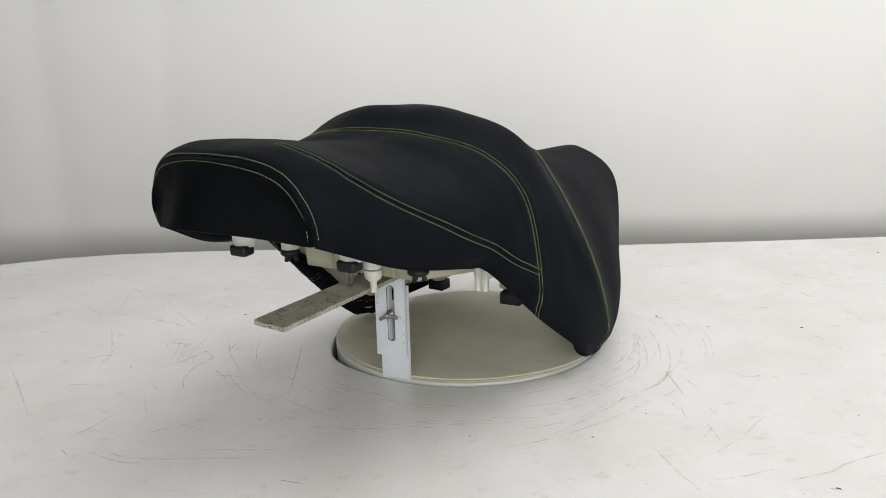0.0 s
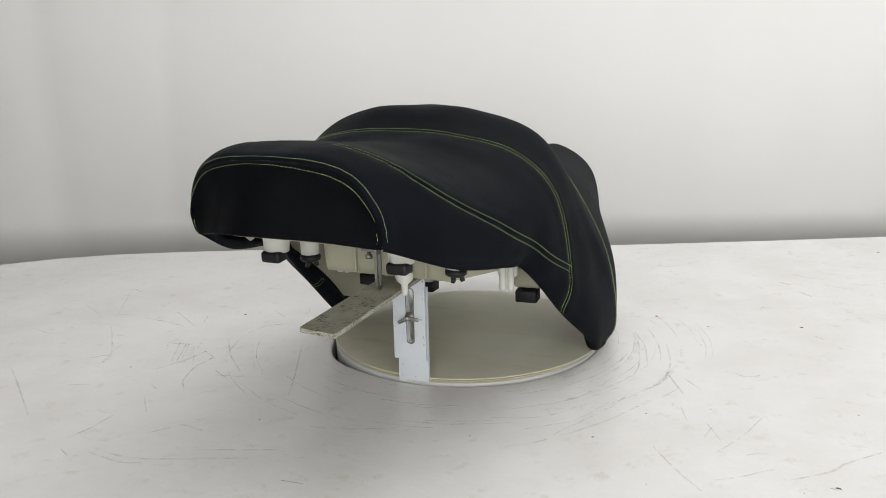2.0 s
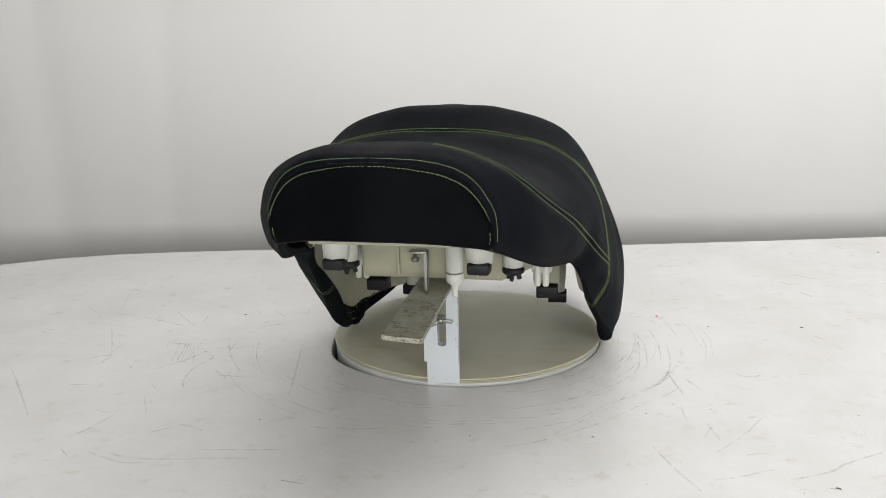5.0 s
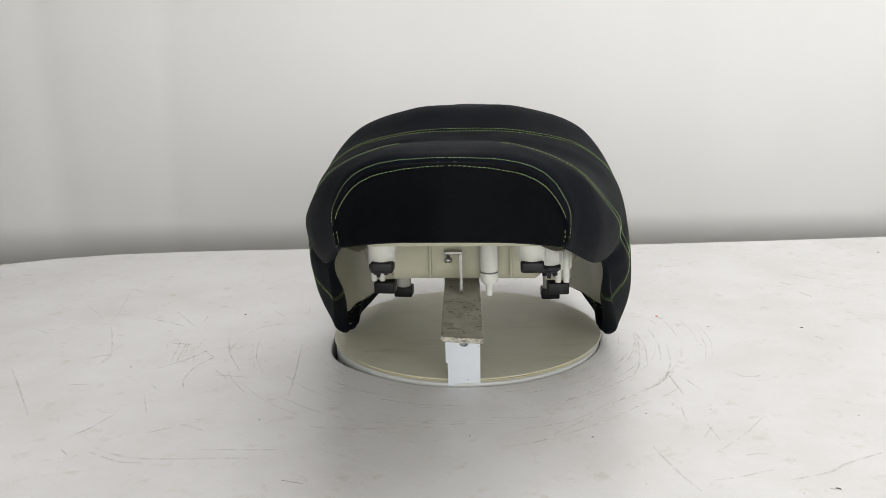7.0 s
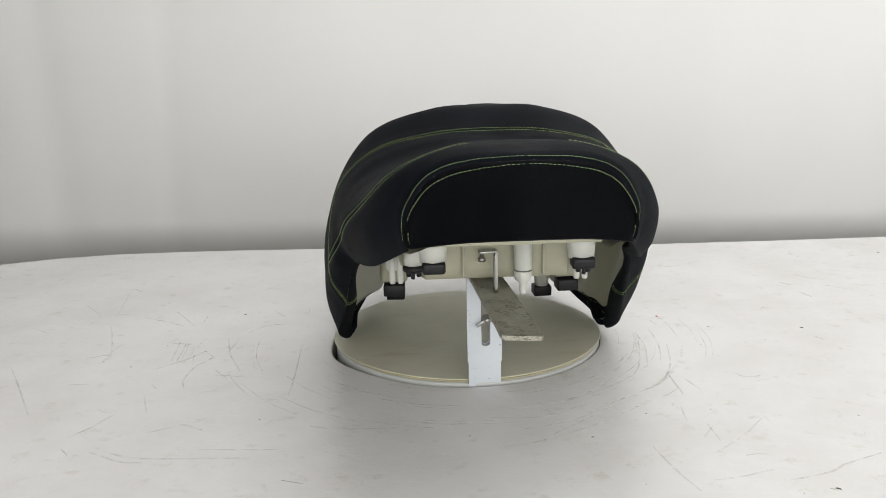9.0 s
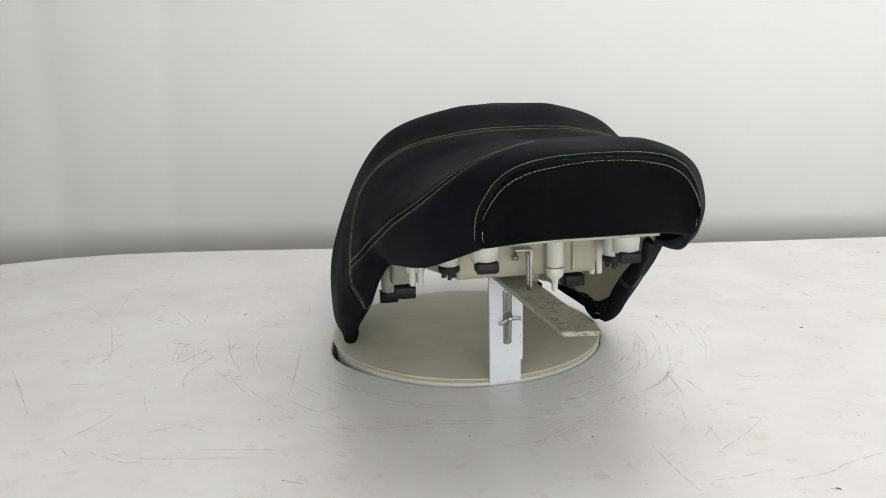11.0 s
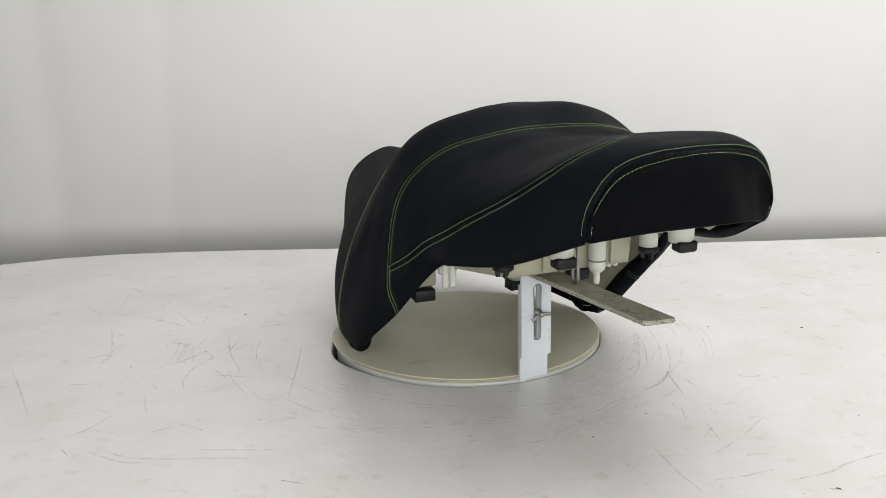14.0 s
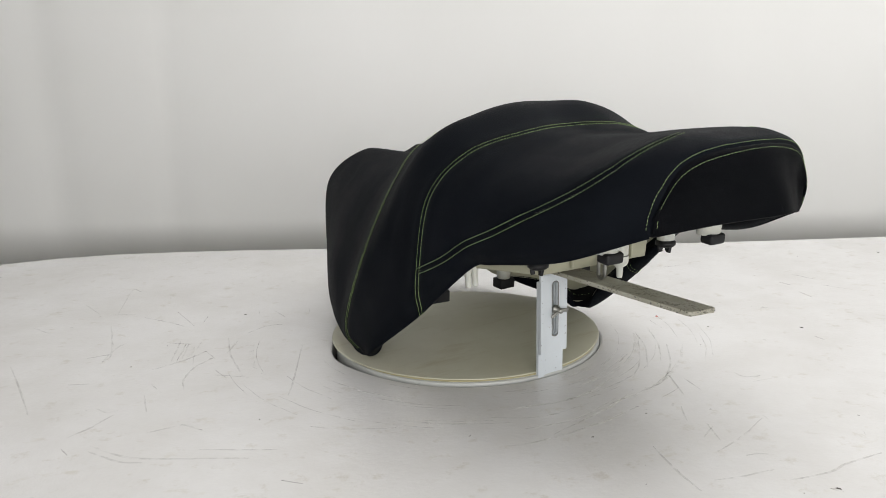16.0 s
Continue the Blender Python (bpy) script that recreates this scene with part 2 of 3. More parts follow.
def scuff(mat, width, *points):
    """A thin tapering scratch through a few points of the tabletop."""
    p = np.array(points)
    s = np.linspace(0, len(p) - 1, 6 * (len(p) - 1) + 1)
    w = blend(len(p), s, False) if len(p) > 2 else np.stack([1 - s, s], 1)
    c = w @ p
    c += np.array([[0.0008 * noise.noise((x * 60, y * 60, k)) for k in (0.2, 5.1)] for x, y in c])
    t = np.gradient(c, axis=0)
    t /= np.linalg.norm(t, axis=1, keepdims=True)
    half = width * (0.35 + 0.65 * np.sin(np.linspace(0.15, math.pi - 0.15, len(c))))[:, None] * np.array([[-t_y, t_x] for t_x, t_y in t])
    z = np.full((len(c), 1), TABLE_Z + 0.0004)
    grid = np.stack([np.hstack([c - half, z - 0.0004]), np.hstack([c - half * 0.8, z]), np.hstack([c + half * 0.8, z]), np.hstack([c + half, z - 0.0004])], 1)
    from_grid("scuff", [grid], mat, TABLETOP, weld=False)


def speck(mat, size, at):
    """A crumb or spot of dirt with an uneven outline."""
    bm = bmesh.new()
    n, turn = 9, RNG.uniform(0, 3)
    ring = []
    for k in range(n):
        a = 2 * math.pi * k / n
        x, y = math.cos(a) * RNG.uniform(0.7, 1.2), math.sin(a) * RNG.uniform(0.3, 0.6)
        ring.append((x * math.cos(turn) - y * math.sin(turn), x * math.sin(turn) + y * math.cos(turn)))
    low = [bm.verts.new((at[0] + x * size, at[1] + y * size, TABLE_Z)) for x, y in ring]
    high = [bm.verts.new((at[0] + x * size * 0.7, at[1] + y * size * 0.7, TABLE_Z + min(0.0008, size * 0.2))) for x, y in ring]
    for k in range(n):
        bm.faces.new((low[k], low[(k + 1) % n], high[(k + 1) % n], high[k]))
    bm.faces.new(high)
    part("speck", bm, mat, TABLETOP)


def wear_the_table():
    scuff(FAINT, 0.00135, (-0.533, 0.057), (-0.503, -0.011), (-0.482, -0.068), (-0.484, -0.092))
    scuff(FAINT, 0.00120, (-0.484, -0.092), (-0.486, -0.041), (-0.479, -0.019))
    scuff(FAINT, 0.00090, (-0.622, 0.169), (-0.579, 0.122))
    scuff(FAINT, 0.00090, (-0.547, 0.121), (-0.574, 0.247), (-0.556, 0.240))
    scuff(FAINT, 0.00105, (-0.557, 0.113), (-0.516, 0.111))
    scuff(FAINT, 0.00120, (-0.497, 0.096), (-0.450, 0.072), (-0.421, 0.052))
    scuff(FAINT, 0.00105, (-0.391, -0.092), (-0.404, -0.015))
    scuff(FAINT, 0.00105, (-0.384, -0.092), (-0.393, -0.022))
    scuff(FAINT, 0.00105, (-0.380, -0.082), (-0.389, -0.022))
    scuff(FAINT, 0.00135, (-0.406, -0.121), (-0.392, -0.108), (-0.368, -0.078), (-0.356, -0.055))
    scuff(FAINT, 0.00090, (-0.356, -0.055), (-0.335, -0.085))
    scuff(FAINT, 0.00135, (-0.344, -0.187), (-0.354, -0.155), (-0.353, -0.113), (-0.339, -0.085))
    scuff(FAINT, 0.00135, (-0.338, -0.006), (-0.321, -0.063), (-0.297, -0.115), (-0.280, -0.150))
    scuff(FAINT, 0.00105, (-0.325, -0.063), (-0.323, -0.018))
    scuff(FAINT, 0.00090, (-0.302, 0.124), (-0.277, 0.089))
    scuff(FAINT, 0.00135, (-0.599, -0.105), (-0.548, -0.181), (-0.500, -0.255))
    scuff(FAINT, 0.00120, (-0.427, -0.313), (-0.413, -0.290), (-0.401, -0.257))
    scuff(FAINT, 0.00105, (-0.427, -0.241), (-0.411, -0.250), (-0.400, -0.245))
    scuff(FAINT, 0.00135, (-0.346, -0.304), (-0.325, -0.292), (-0.312, -0.286), (-0.286, -0.299))
    scuff(FAINT, 0.00120, (-0.212, -0.208), (-0.216, -0.155), (-0.228, -0.033))
    scuff(FAINT, 0.00150, (-0.394, -0.333), (-0.362, -0.352), (-0.330, -0.362), (-0.278, -0.363), (-0.221, -0.363))
    scuff(FAINT, 0.00135, (-0.391, -0.346), (-0.353, -0.367), (-0.326, -0.371))
    scuff(FAINT, 0.00105, (-0.278, -0.344), (-0.196, -0.346))
    scuff(FAINT, 0.00105, (-0.171, -0.292), (-0.139, -0.300), (-0.078, -0.298))
    scuff(FAINT, 0.00090, (-0.494, -0.168), (-0.467, -0.166))
    scuff(FAINT, 0.00090, (-0.386, -0.203), (-0.366, -0.251))
    scuff(FAINT, 0.00090, (-0.390, -0.168), (-0.369, -0.195))
    scuff(FAINT, 0.00090, (-0.647, 0.052), (-0.609, 0.025))
    scuff(FAINT, 0.00090, (-0.324, -0.124), (-0.303, -0.149))
    scuff(FAINT, 0.00090, (-0.316, 0.018), (-0.298, 0.047), (-0.275, 0.056))
    scuff(FAINT, 0.00135, (0.268, -0.052), (0.258, -0.114), (0.242, -0.161), (0.226, -0.187), (0.207, -0.200))
    scuff(FAINT, 0.00120, (0.257, 0.018), (0.257, -0.052), (0.246, -0.114))
    scuff(FAINT, 0.00120, (0.245, -0.152), (0.248, -0.221))
    scuff(FAINT, 0.00105, (0.236, -0.005), (0.237, -0.062), (0.225, -0.133))
    scuff(FAINT, 0.00105, (0.235, -0.029), (0.219, -0.113), (0.200, -0.169))
    scuff(FAINT, 0.00105, (0.237, -0.252), (0.234, -0.288))
    scuff(FAINT, 0.00105, (0.253, -0.295), (0.256, -0.335))
    scuff(FAINT, 0.00105, (0.257, -0.302), (0.241, -0.328))
    scuff(FAINT, 0.00120, (0.185, -0.346), (0.197, -0.398), (0.209, -0.434))
    scuff(FAINT, 0.00105, (0.227, -0.415), (0.258, -0.407), (0.288, -0.396))
    scuff(FAINT, 0.00135, (0.296, -0.416), (0.339, -0.401), (0.362, -0.385), (0.403, -0.365))
    scuff(FAINT, 0.00105, (0.271, -0.367), (0.286, -0.364), (0.298, -0.367))
    scuff(FAINT, 0.00105, (0.326, -0.155), (0.335, -0.169), (0.354, -0.165))
    scuff(FAINT, 0.00105, (0.319, -0.276), (0.322, -0.297))
    scuff(FAINT, 0.00135, (0.040, -0.343), (0.076, -0.331), (0.139, -0.293), (0.190, -0.250))
    scuff(FAINT, 0.00135, (0.045, -0.254), (0.110, -0.233), (0.147, -0.202), (0.177, -0.164))
    scuff(FAINT, 0.00120, (0.088, -0.318), (0.159, -0.250), (0.193, -0.203))
    scuff(FAINT, 0.00105, (0.060, -0.304), (0.117, -0.281), (0.169, -0.227))
    scuff(FAINT, 0.00105, (0.025, -0.276), (0.081, -0.274), (0.135, -0.241))
    scuff(FAINT, 0.00090, (0.474, -0.027), (0.482, -0.043))
    scuff(FAINT, 0.00105, (0.246, -0.359), (0.278, -0.329), (0.316, -0.283))
    scuff(FAINT, 0.00090, (0.261, -0.171), (0.271, -0.205))
    scuff(OCHRE, 0.00140, (0.193, -0.114), (0.209, -0.086))
    scuff(OCHRE, 0.00140, (0.524, 0.239), (0.536, 0.221))
    scuff(OCHRE, 0.00140, (0.533, 0.188), (0.543, 0.153))
    scuff(OCHRE, 0.00140, (0.326, -0.431), (0.335, -0.437))
    scuff(OCHRE, 0.00140, (0.444, 0.099), (0.451, 0.102))
    scuff(DARK_MARK, 0.00072, (-0.422, -0.339), (-0.410, -0.353))
    scuff(DARK_MARK, 0.00054, (-0.179, -0.408), (-0.157, -0.414))
    scuff(DARK_MARK, 0.00042, (-0.453, 0.122), (-0.427, 0.084), (-0.405, 0.052))
    scuff(DARK_MARK, 0.00072, (-0.397, 0.070), (-0.399, 0.100))
    scuff(DARK_MARK, 0.00054, (0.209, -0.203), (0.229, -0.185))
    speck(RED, 0.004, (0.281, 0.068))
    speck(CRUMB, 0.0022, (0.343, 0.019))
    speck(CRUMB, 0.003, (0.471, 0.009))
    speck(CRUMB, 0.0035, (0.778, 0.431))
    speck(CRUMB, 0.002, (0.128, -0.324))
    speck(CRUMB, 0.0016, (0.195, -0.268))
    speck(CRUMB, 0.0016, (0.001, -0.319))
    speck(CRUMB, 0.003, (0.333, -0.432))
    speck(CRUMB, 0.0026, (-0.342, 0.105))
    speck(OCHRE, 0.005, (0.451, 0.102))
    speck(CRUMB, 0.0018, (-0.231, -0.273))
    speck(OCHRE, 0.003, (-0.341, -0.085))
    speck(CRUMB, 0.0015, (-0.491, 0.200))
    speck(OCHRE, 0.003, (-0.438, -0.110))
    speck(CRUMB, 0.0015, (0.312, -0.056))
    speck(OCHRE, 0.003, (0.229, -0.246))
    speck(CRUMB, 0.0016, (-0.860, 0.351))
    speck(OCHRE, 0.0025, (-0.591, 0.054))
    speck(CRUMB, 0.0014, (0.420, -0.279))
    # broad rubbed arcs beside the turntable
    for r, a0, a1 in ((0.212, 5.2, 6.0), (0.235, 5.35, 6.2), (0.262, 5.0, 5.75), (0.29, 5.3, 6.1), (0.30, 3.2, 3.7), (0.38, 3.0, 3.4)):
        for j in range(2):
            q, b0 = r + RNG.uniform(-0.012, 0.012), a0 + RNG.uniform(-0.1, 0.3)
            b1 = a1 + RNG.uniform(-0.3, 0.1)
            scuff(SMUDGE if j == 0 else FAINT, RNG.uniform(0.002, 0.005) if j == 0 else RNG.uniform(0.0003, 0.0007), *[(q * math.cos(b0 + (b1 - b0) * k / 4), q * math.sin(b0 + (b1 - b0) * k / 4)) for k in range(5)])
    # finer wear, thicker where the seats are swung round
    for k in range(56):
        a, r = RNG.uniform(3.4, 6.2), RNG.uniform(0.2, 0.34)
        if k % 2:
            x, y = RNG.uniform(-0.75, 0.75), RNG.uniform(-0.55, 0.45)
            d, ln = RNG.uniform(0, 3.14), RNG.uniform(0.008, 0.05)
            if math.hypot(x, y) > 0.23:
                scuff(FAINT, RNG.uniform(0.0003, 0.0006), (x, y), (x + ln * math.cos(d), y + ln * math.sin(d)))
        else:
            da = RNG.uniform(0.05, 0.22)
            scuff(FAINT, RNG.uniform(0.0003, 0.0006), *[(r * math.cos(a + j * da), r * math.sin(a + j * da)) for j in range(3)])
    for k in range(45):
        x, y = RNG.uniform(-0.8, 0.8), RNG.uniform(-0.55, 0.5)
        if math.hypot(x, y) > 0.21:
            speck(CRUMB if k % 3 == 0 else OCHRE, RNG.uniform(0.0006, 0.0018), (x, y))


# ---- turntable ----
def build_turntable():
    t = empty("turntable", "round cream turntable plate on a pale metal rim", "turntable")
    part("rim", turned_bm([(0.180, -0.0385), (0.1825, -0.036), (0.1838, -0.030), (0.1838, -0.004), (0.1838, -0.0014), (0.1830, -0.0006), (0.170, -0.0002)], 128), RING_PAINT, t, "pale metal rim")
    rng = random.Random(4)
    wob = [rng.uniform(-1, 1) for _ in range(4)]
    # a yellowed underlay shows past the plate, which sits off centre
    part("underlay", turned_bm([(0.176, -0.0002), (0.1822, -0.0001), (0.1826, 0.0006), (0.1822, 0.0013), (0.17, 0.0014)], 128, (0, 0.0022, 0)), UNDERLAY, t, "yellowed board underlay")
    prof = [(0.168, 0.0018), (0.180, 0.0019), (0.1862, 0.0020), (0.1868, 0.0026), (0.1863, 0.0034), (0.1850, 0.0036), (0.12, 0.0036), (0.05, 0.0036), (0.004, 0.0036)]
    bm = turned_bm(prof, 160)
    for v in bm.verts:
        a = math.atan2(v.co.y, v.co.x)
        r = math.hypot(v.co.x, v.co.y) / 0.189
        v.co.y += 0.0056
        v.co.z += 0.0007 * r * r * (wob[0] * math.sin(2 * a + 1) + wob[1] * math.sin(3 * a)) + 0.0005 * r
    part("plate", bm, DISC_PAINT, t, "cream board, grimy in patches")
    return t


# ---- bracket that carries the seat ----
def build_bracket():
    b = empty("mounting_bracket", "white-painted slotted steel bracket with a worn flat arm", "bracket")
    cx, y = -0.0055, -0.1876
    # upright: upper slotted leaf before a lower foot
    slot = [(0.0045 * math.cos(a) + 0.0015, 0.054 + 0.0045 * math.sin(a)) for a in [math.pi + k * math.pi / 8 for k in range(9)]] + [(0.0045 * math.cos(a) + 0.0015, 0.113 + 0.0045 * math.sin(a)) for a in [k * math.pi / 8 for k in range(9)]]
    leaf = [(-0.0205, 0.0285), (0.0205, 0.0285), (0.0205, 0.1280), (-0.0205, 0.1280)]
    up = pose(cx, y, 0, 90, 0, 0)
    bm = plate_bm(leaf, [slot], -0.0012, 0.0025)
    part("slotted_leaf", bm, POST_PAINT, b, "white enamel, chipped at the edges", False, up)
    # bare metal where the bolt has rubbed round the slot
    grow = [(0.0015 + (x - 0.0015) * 1.22 * k, 0.0835 + (z - 0.0835) * (1.0 + 0.03 * k)) for (x, z), k in zip(slot, [1 + 0.16 * noise.noise((j * 0.9, 0.4, 2.0)) for j in range(len(slot))])]
    part("slot_wear", plate_bm(grow, [slot], 0.0025, 0.0028), DARK_STEEL, b, "bare dark metal round the slot", False, up)
    foot = [(-0.0185, -0.0035), (0.0205, -0.0035), (0.0205, 0.118), (-0.0185, 0.118)]
    part("foot", plate_bm(foot, [slot], -0.0085, -0.0045), POST_PAINT, b, "", False, up)
    # arm
    arm = [(-0.0195, 0.0115), (0.0195, 0.0115)]
    n = 6
    r = 0.004
    arm += [(0.0195 - r + r * math.cos(k * math.pi / 2 / n), 0.2245 - r + r * math.sin(k * math.pi / 2 / n)) for k in range(n + 1)]
    arm += [(-0.0195 + r - r * math.sin(k * math.pi / 2 / n), 0.2245 - r + r * math.cos(k * math.pi / 2 / n)) for k in range(n + 1)]
    bm = plate_bm(arm, [], -0.0025, 0.0025)
    bmesh.ops.bevel(bm, geom=[e for e in bm.edges if len(e.link_faces) == 2 and e.calc_face_angle(0) > 0.9], offset=0.0007, segments=2, profile=0.5, affect="EDGES")
    part("arm", bm, STRIP_PAINT, b, "grey-white arm, paint scraped to dark metal", False, pose(-0.0048, -0.1835, 0.1345, 0, -4.2, 180))
    # rounded bend from the leaf into the arm
    back, top, r, thick = y + 0.0012, 0.1370, 0.0090, 0.0037
    turn = [k * math.pi / 16 for k in range(9)]
    ring = [(back - r + r * math.cos(a), top - r + r * math.sin(a)) for a in turn] + [(back - r + (r - thick) * math.cos(a), top - r + (r - thick) * math.sin(a)) for a in turn[::-1]]
    bend = bmesh.new()
    sides = [[bend.verts.new((cx + x, yy, zz - 0.0734 * x * (zz - top + r) / r)) for yy, zz in ring] for x in (-0.0205, 0.0205)]
    for k in range(len(ring)):
        j = (k + 1) % len(ring)
        bend.faces.new((sides[0][k], sides[0][j], sides[1][j], sides[1][k]))
    bend.faces.new(sides[0])
    bend.faces.new(sides[1][::-1])
    part("bend", bend, POST_PAINT, b, "", False)
    # wing bolt
    bolt = turned_bm([(0.0055, 0.0), (0.0055, 0.003), (0.0035, 0.0035), (0.0032, 0.011), (0.0022, 0.012)], 16)
    wb = part("wing_bolt", bolt, STEEL, b, "dull steel wing bolt", True, pose(cx + 0.0015, y - 0.0025, 0.083, 90, 0, 0))
    for s, tilt in ((1, 6), (-1, -30)):
        part("wing", box_bm((0.013, 0.002, 0.0045), (s * 0.0075, 0, 0), 0.0009), STEEL, wb, "", True, pose(cx + 0.0015, y - 0.010, 0.083, 0, tilt, 0))
    # upright slotted strap that hooks into the pan
    h = 0.046
    outer, inner = [], []
    for k in range(13):
        a = math.pi + k * math.pi / 12
        outer.append((0.0062 * math.cos(a), 0.0062 + 0.0062 * math.sin(a)))
        inner.append((0.0034 * math.cos(a), 0.0070 + 0.0034 * math.sin(a)))
    outer += [(0.0062, h), (-0.0062, h)]
    inner += [(0.0034, h - 0.006), (-0.0034, h - 0.006)]
    strap = part("strap", plate_bm(outer, [inner], -0.0015, 0.0015), STEEL, b, "slotted steel strap", False, pose(-0.0055, -0.268, 0.1372, 90, 0, 90))
    part("strap_top", box_bm((0.019, 0.0124, 0.003), (-0.0135, -0.268, 0.1372 + h - 0.0005), 0.0006), STEEL, strap)
    part("strap_bolt", turned_bm([(0.004, 0), (0.004, 0.004), (0.002, 0.0045), (0.002, 0.008)], 12), STEEL, strap, "", True, pose(-0.019, -0.262, 0.1705))
    return b


def chip(parent, m, size, rng):
    """A flake of missing paint, a shade proud of the metal."""
    bm = bmesh.new()
    n = 7
    ring = [(size * math.cos(2 * math.pi * k / n) * rng.uniform(0.5, 1.3), size * 0.5 * math.sin(2 * math.pi * k / n) * rng.uniform(0.5, 1.3)) for k in range(n)]
    low = [bm.verts.new((x, y, -0.0002)) for x, y in ring]
    high = [bm.verts.new((x * 0.85, y * 0.85, 0.00012)) for x, y in ring]
    for k in range(n):
        bm.faces.new((low[k], low[(k + 1) % n], high[(k + 1) % n], high[k]))
    bm.faces.new(high)
    part("paint_chip", bm, DARK_STEEL, parent, "", False, m)


def chip_the_bracket(b):
    rng = random.Random(21)
    parts_of = {o.name.split(".")[0]: o for o in b.children}
    arm, leaf, foot = parts_of["arm"], parts_of["slotted_leaf"], parts_of["foot"]
    arm_at = pose(-0.0048, -0.1835, 0.1345, 0, -4.2, 180)
    for k in range(46):
        # along the arm's two long edges and its end
        edge = rng.choice((-1, 1, 1))
        y = rng.uniform(0.014, 0.222)
        size = rng.uniform(0.0006, 0.0017)
        if k % 4 == 0:
            chip(arm, arm_at @ pose(rng.uniform(-0.018, 0.018), 0.2245, rng.uniform(-0.002, 0.002), -90, 0, 0), size, rng)
        elif k % 2:
            chip(arm, arm_at @ pose(edge * 0.0195, y, rng.uniform(-0.0018, 0.0018), 0, 90 * edge, 0) @ pose(0, 0, 0, 0, 0, 90), size * 1.3, rng)
        else:
            chip(arm, arm_at @ pose(edge * 0.0185, y, 0.0025, 0, 0, 90), size, rng)
    for k in range(16):
        x = rng.choice((-1, 1)) * rng.uniform(0.0175, 0.0198) - 0.0055
        z = rng.uniform(0.034, 0.128)
        chip(leaf, pose(x, -0.1901, z, 90, 0, 0) @ pose(0, 0, 0, 0, 0, 90 + rng.uniform(-20, 20)), rng.uniform(0.0005, 0.0013), rng)
    for k in range(4):
        chip(foot, pose(rng.uniform(-0.02, 0.012), -0.1878, rng.uniform(0.003, 0.025), 90, 0, 0), rng.uniform(0.0005, 0.001), rng)


# ---- the seat ----
SECTIONS = [
    # front lip
    [(0.0000, -0.4965, 0.2467), (0.0489, -0.4728, 0.2407), (0.0790, -0.4520, 0.2335), (0.0905, -0.4440, 0.2305), (0.0945, -0.4405, 0.2300), (0.0960, -0.4370, 0.2300)],
    # middle of the nose panel
    [(0.0000, -0.4842, 0.2768), (0.0435, -0.4678, 0.2723), (0.0790, -0.4490, 0.2625), (0.0965, -0.4437, 0.2475), (0.0976, -0.4405, 0.2375), (0.0965, -0.4368, 0.2300)],
    # nose seam
    [(0.0000, -0.4614, 0.3075), (0.0495, -0.4569, 0.3034), (0.0792, -0.4504, 0.2899), (0.0958, -0.4450, 0.2645), (0.0982, -0.4398, 0.2455), (0.0970, -0.4362, 0.2295)],
    # nose top
    [(0.0000, -0.3998, 0.3131), (0.0558, -0.4125, 0.3110), (0.1064, -0.4042, 0.2885), (0.1281, -0.3945, 0.2515), (0.1302, -0.3814, 0.2173), (0.1275, -0.3576, 0.1948)],
    # before the dip
    [(0.0000, -0.3215, 0.3034), (0.0588, -0.3279, 0.2926), (0.1200, -0.3300, 0.2700), (0.1517, -0.3154, 0.2349), (0.1543, -0.2977, 0.1967), (0.1494, -0.2728, 0.1772)],
    # dip
    [(0.0000, -0.2627, 0.2971), (0.0600, -0.2667, 0.2913), (0.1262, -0.2645, 0.2688), (0.1620, -0.2548, 0.2339), (0.1641, -0.2482, 0.1903), (0.1490, -0.2395, 0.1695)],
    # behind the dip
    [(0.0000, -0.2333, 0.2993), (0.0627, -0.2384, 0.2984), (0.1289, -0.2272, 0.2768), (0.1678, -0.2176, 0.2336), (0.1769, -0.2140, 0.1677), (0.1590, -0.2094, 0.1454)],
    # horseshoe seam
    [(0.0000, -0.2083, 0.3062), (0.0652, -0.2138, 0.3029), (0.1295, -0.1930, 0.2828), (0.1713, -0.1787, 0.2334), (0.1865, -0.1702, 0.1403), (0.1707, -0.1435, 0.0899)],
    # crest
    [(0.0000, -0.1597, 0.3275), (0.0635, -0.1548, 0.3242), (0.1367, -0.1320, 0.2921), (0.1818, -0.1341, 0.2085), (0.1979, -0.1017, 0.1002), (0.1886, -0.0596, 0.0281)],
    # back seam
    [(0.0000, -0.0585, 0.3127), (0.0983, -0.0526, 0.2817), (0.1502, -0.0692, 0.2389), (0.1962, -0.0624, 0.1508), (0.1978, -0.0040, 0.0443), (0.1812, -0.0210, 0.0082)],
    # rear slope
    [(0.0000, 0.0450, 0.2420), (0.0551, 0.0718, 0.2508), (0.1211, 0.0992, 0.2053), (0.1695, 0.0907, 0.1159), (0.1844, 0.0634, 0.0380), (0.1848, 0.0022, 0.0100)],
    # rear end
    [(0.0000, 0.2080, 0.2340), (0.0500, 0.2330, 0.2405), (0.0930, 0.2800, 0.1900), (0.1203, 0.2370, 0.0873), (0.1515, 0.1563, 0.0260), (0.1739, 0.0345, 0.0120)],
]
TOP, NOSE_V, SHOE_V = 11.0, 1.91, 6.88
NET = np.array(SECTIONS)


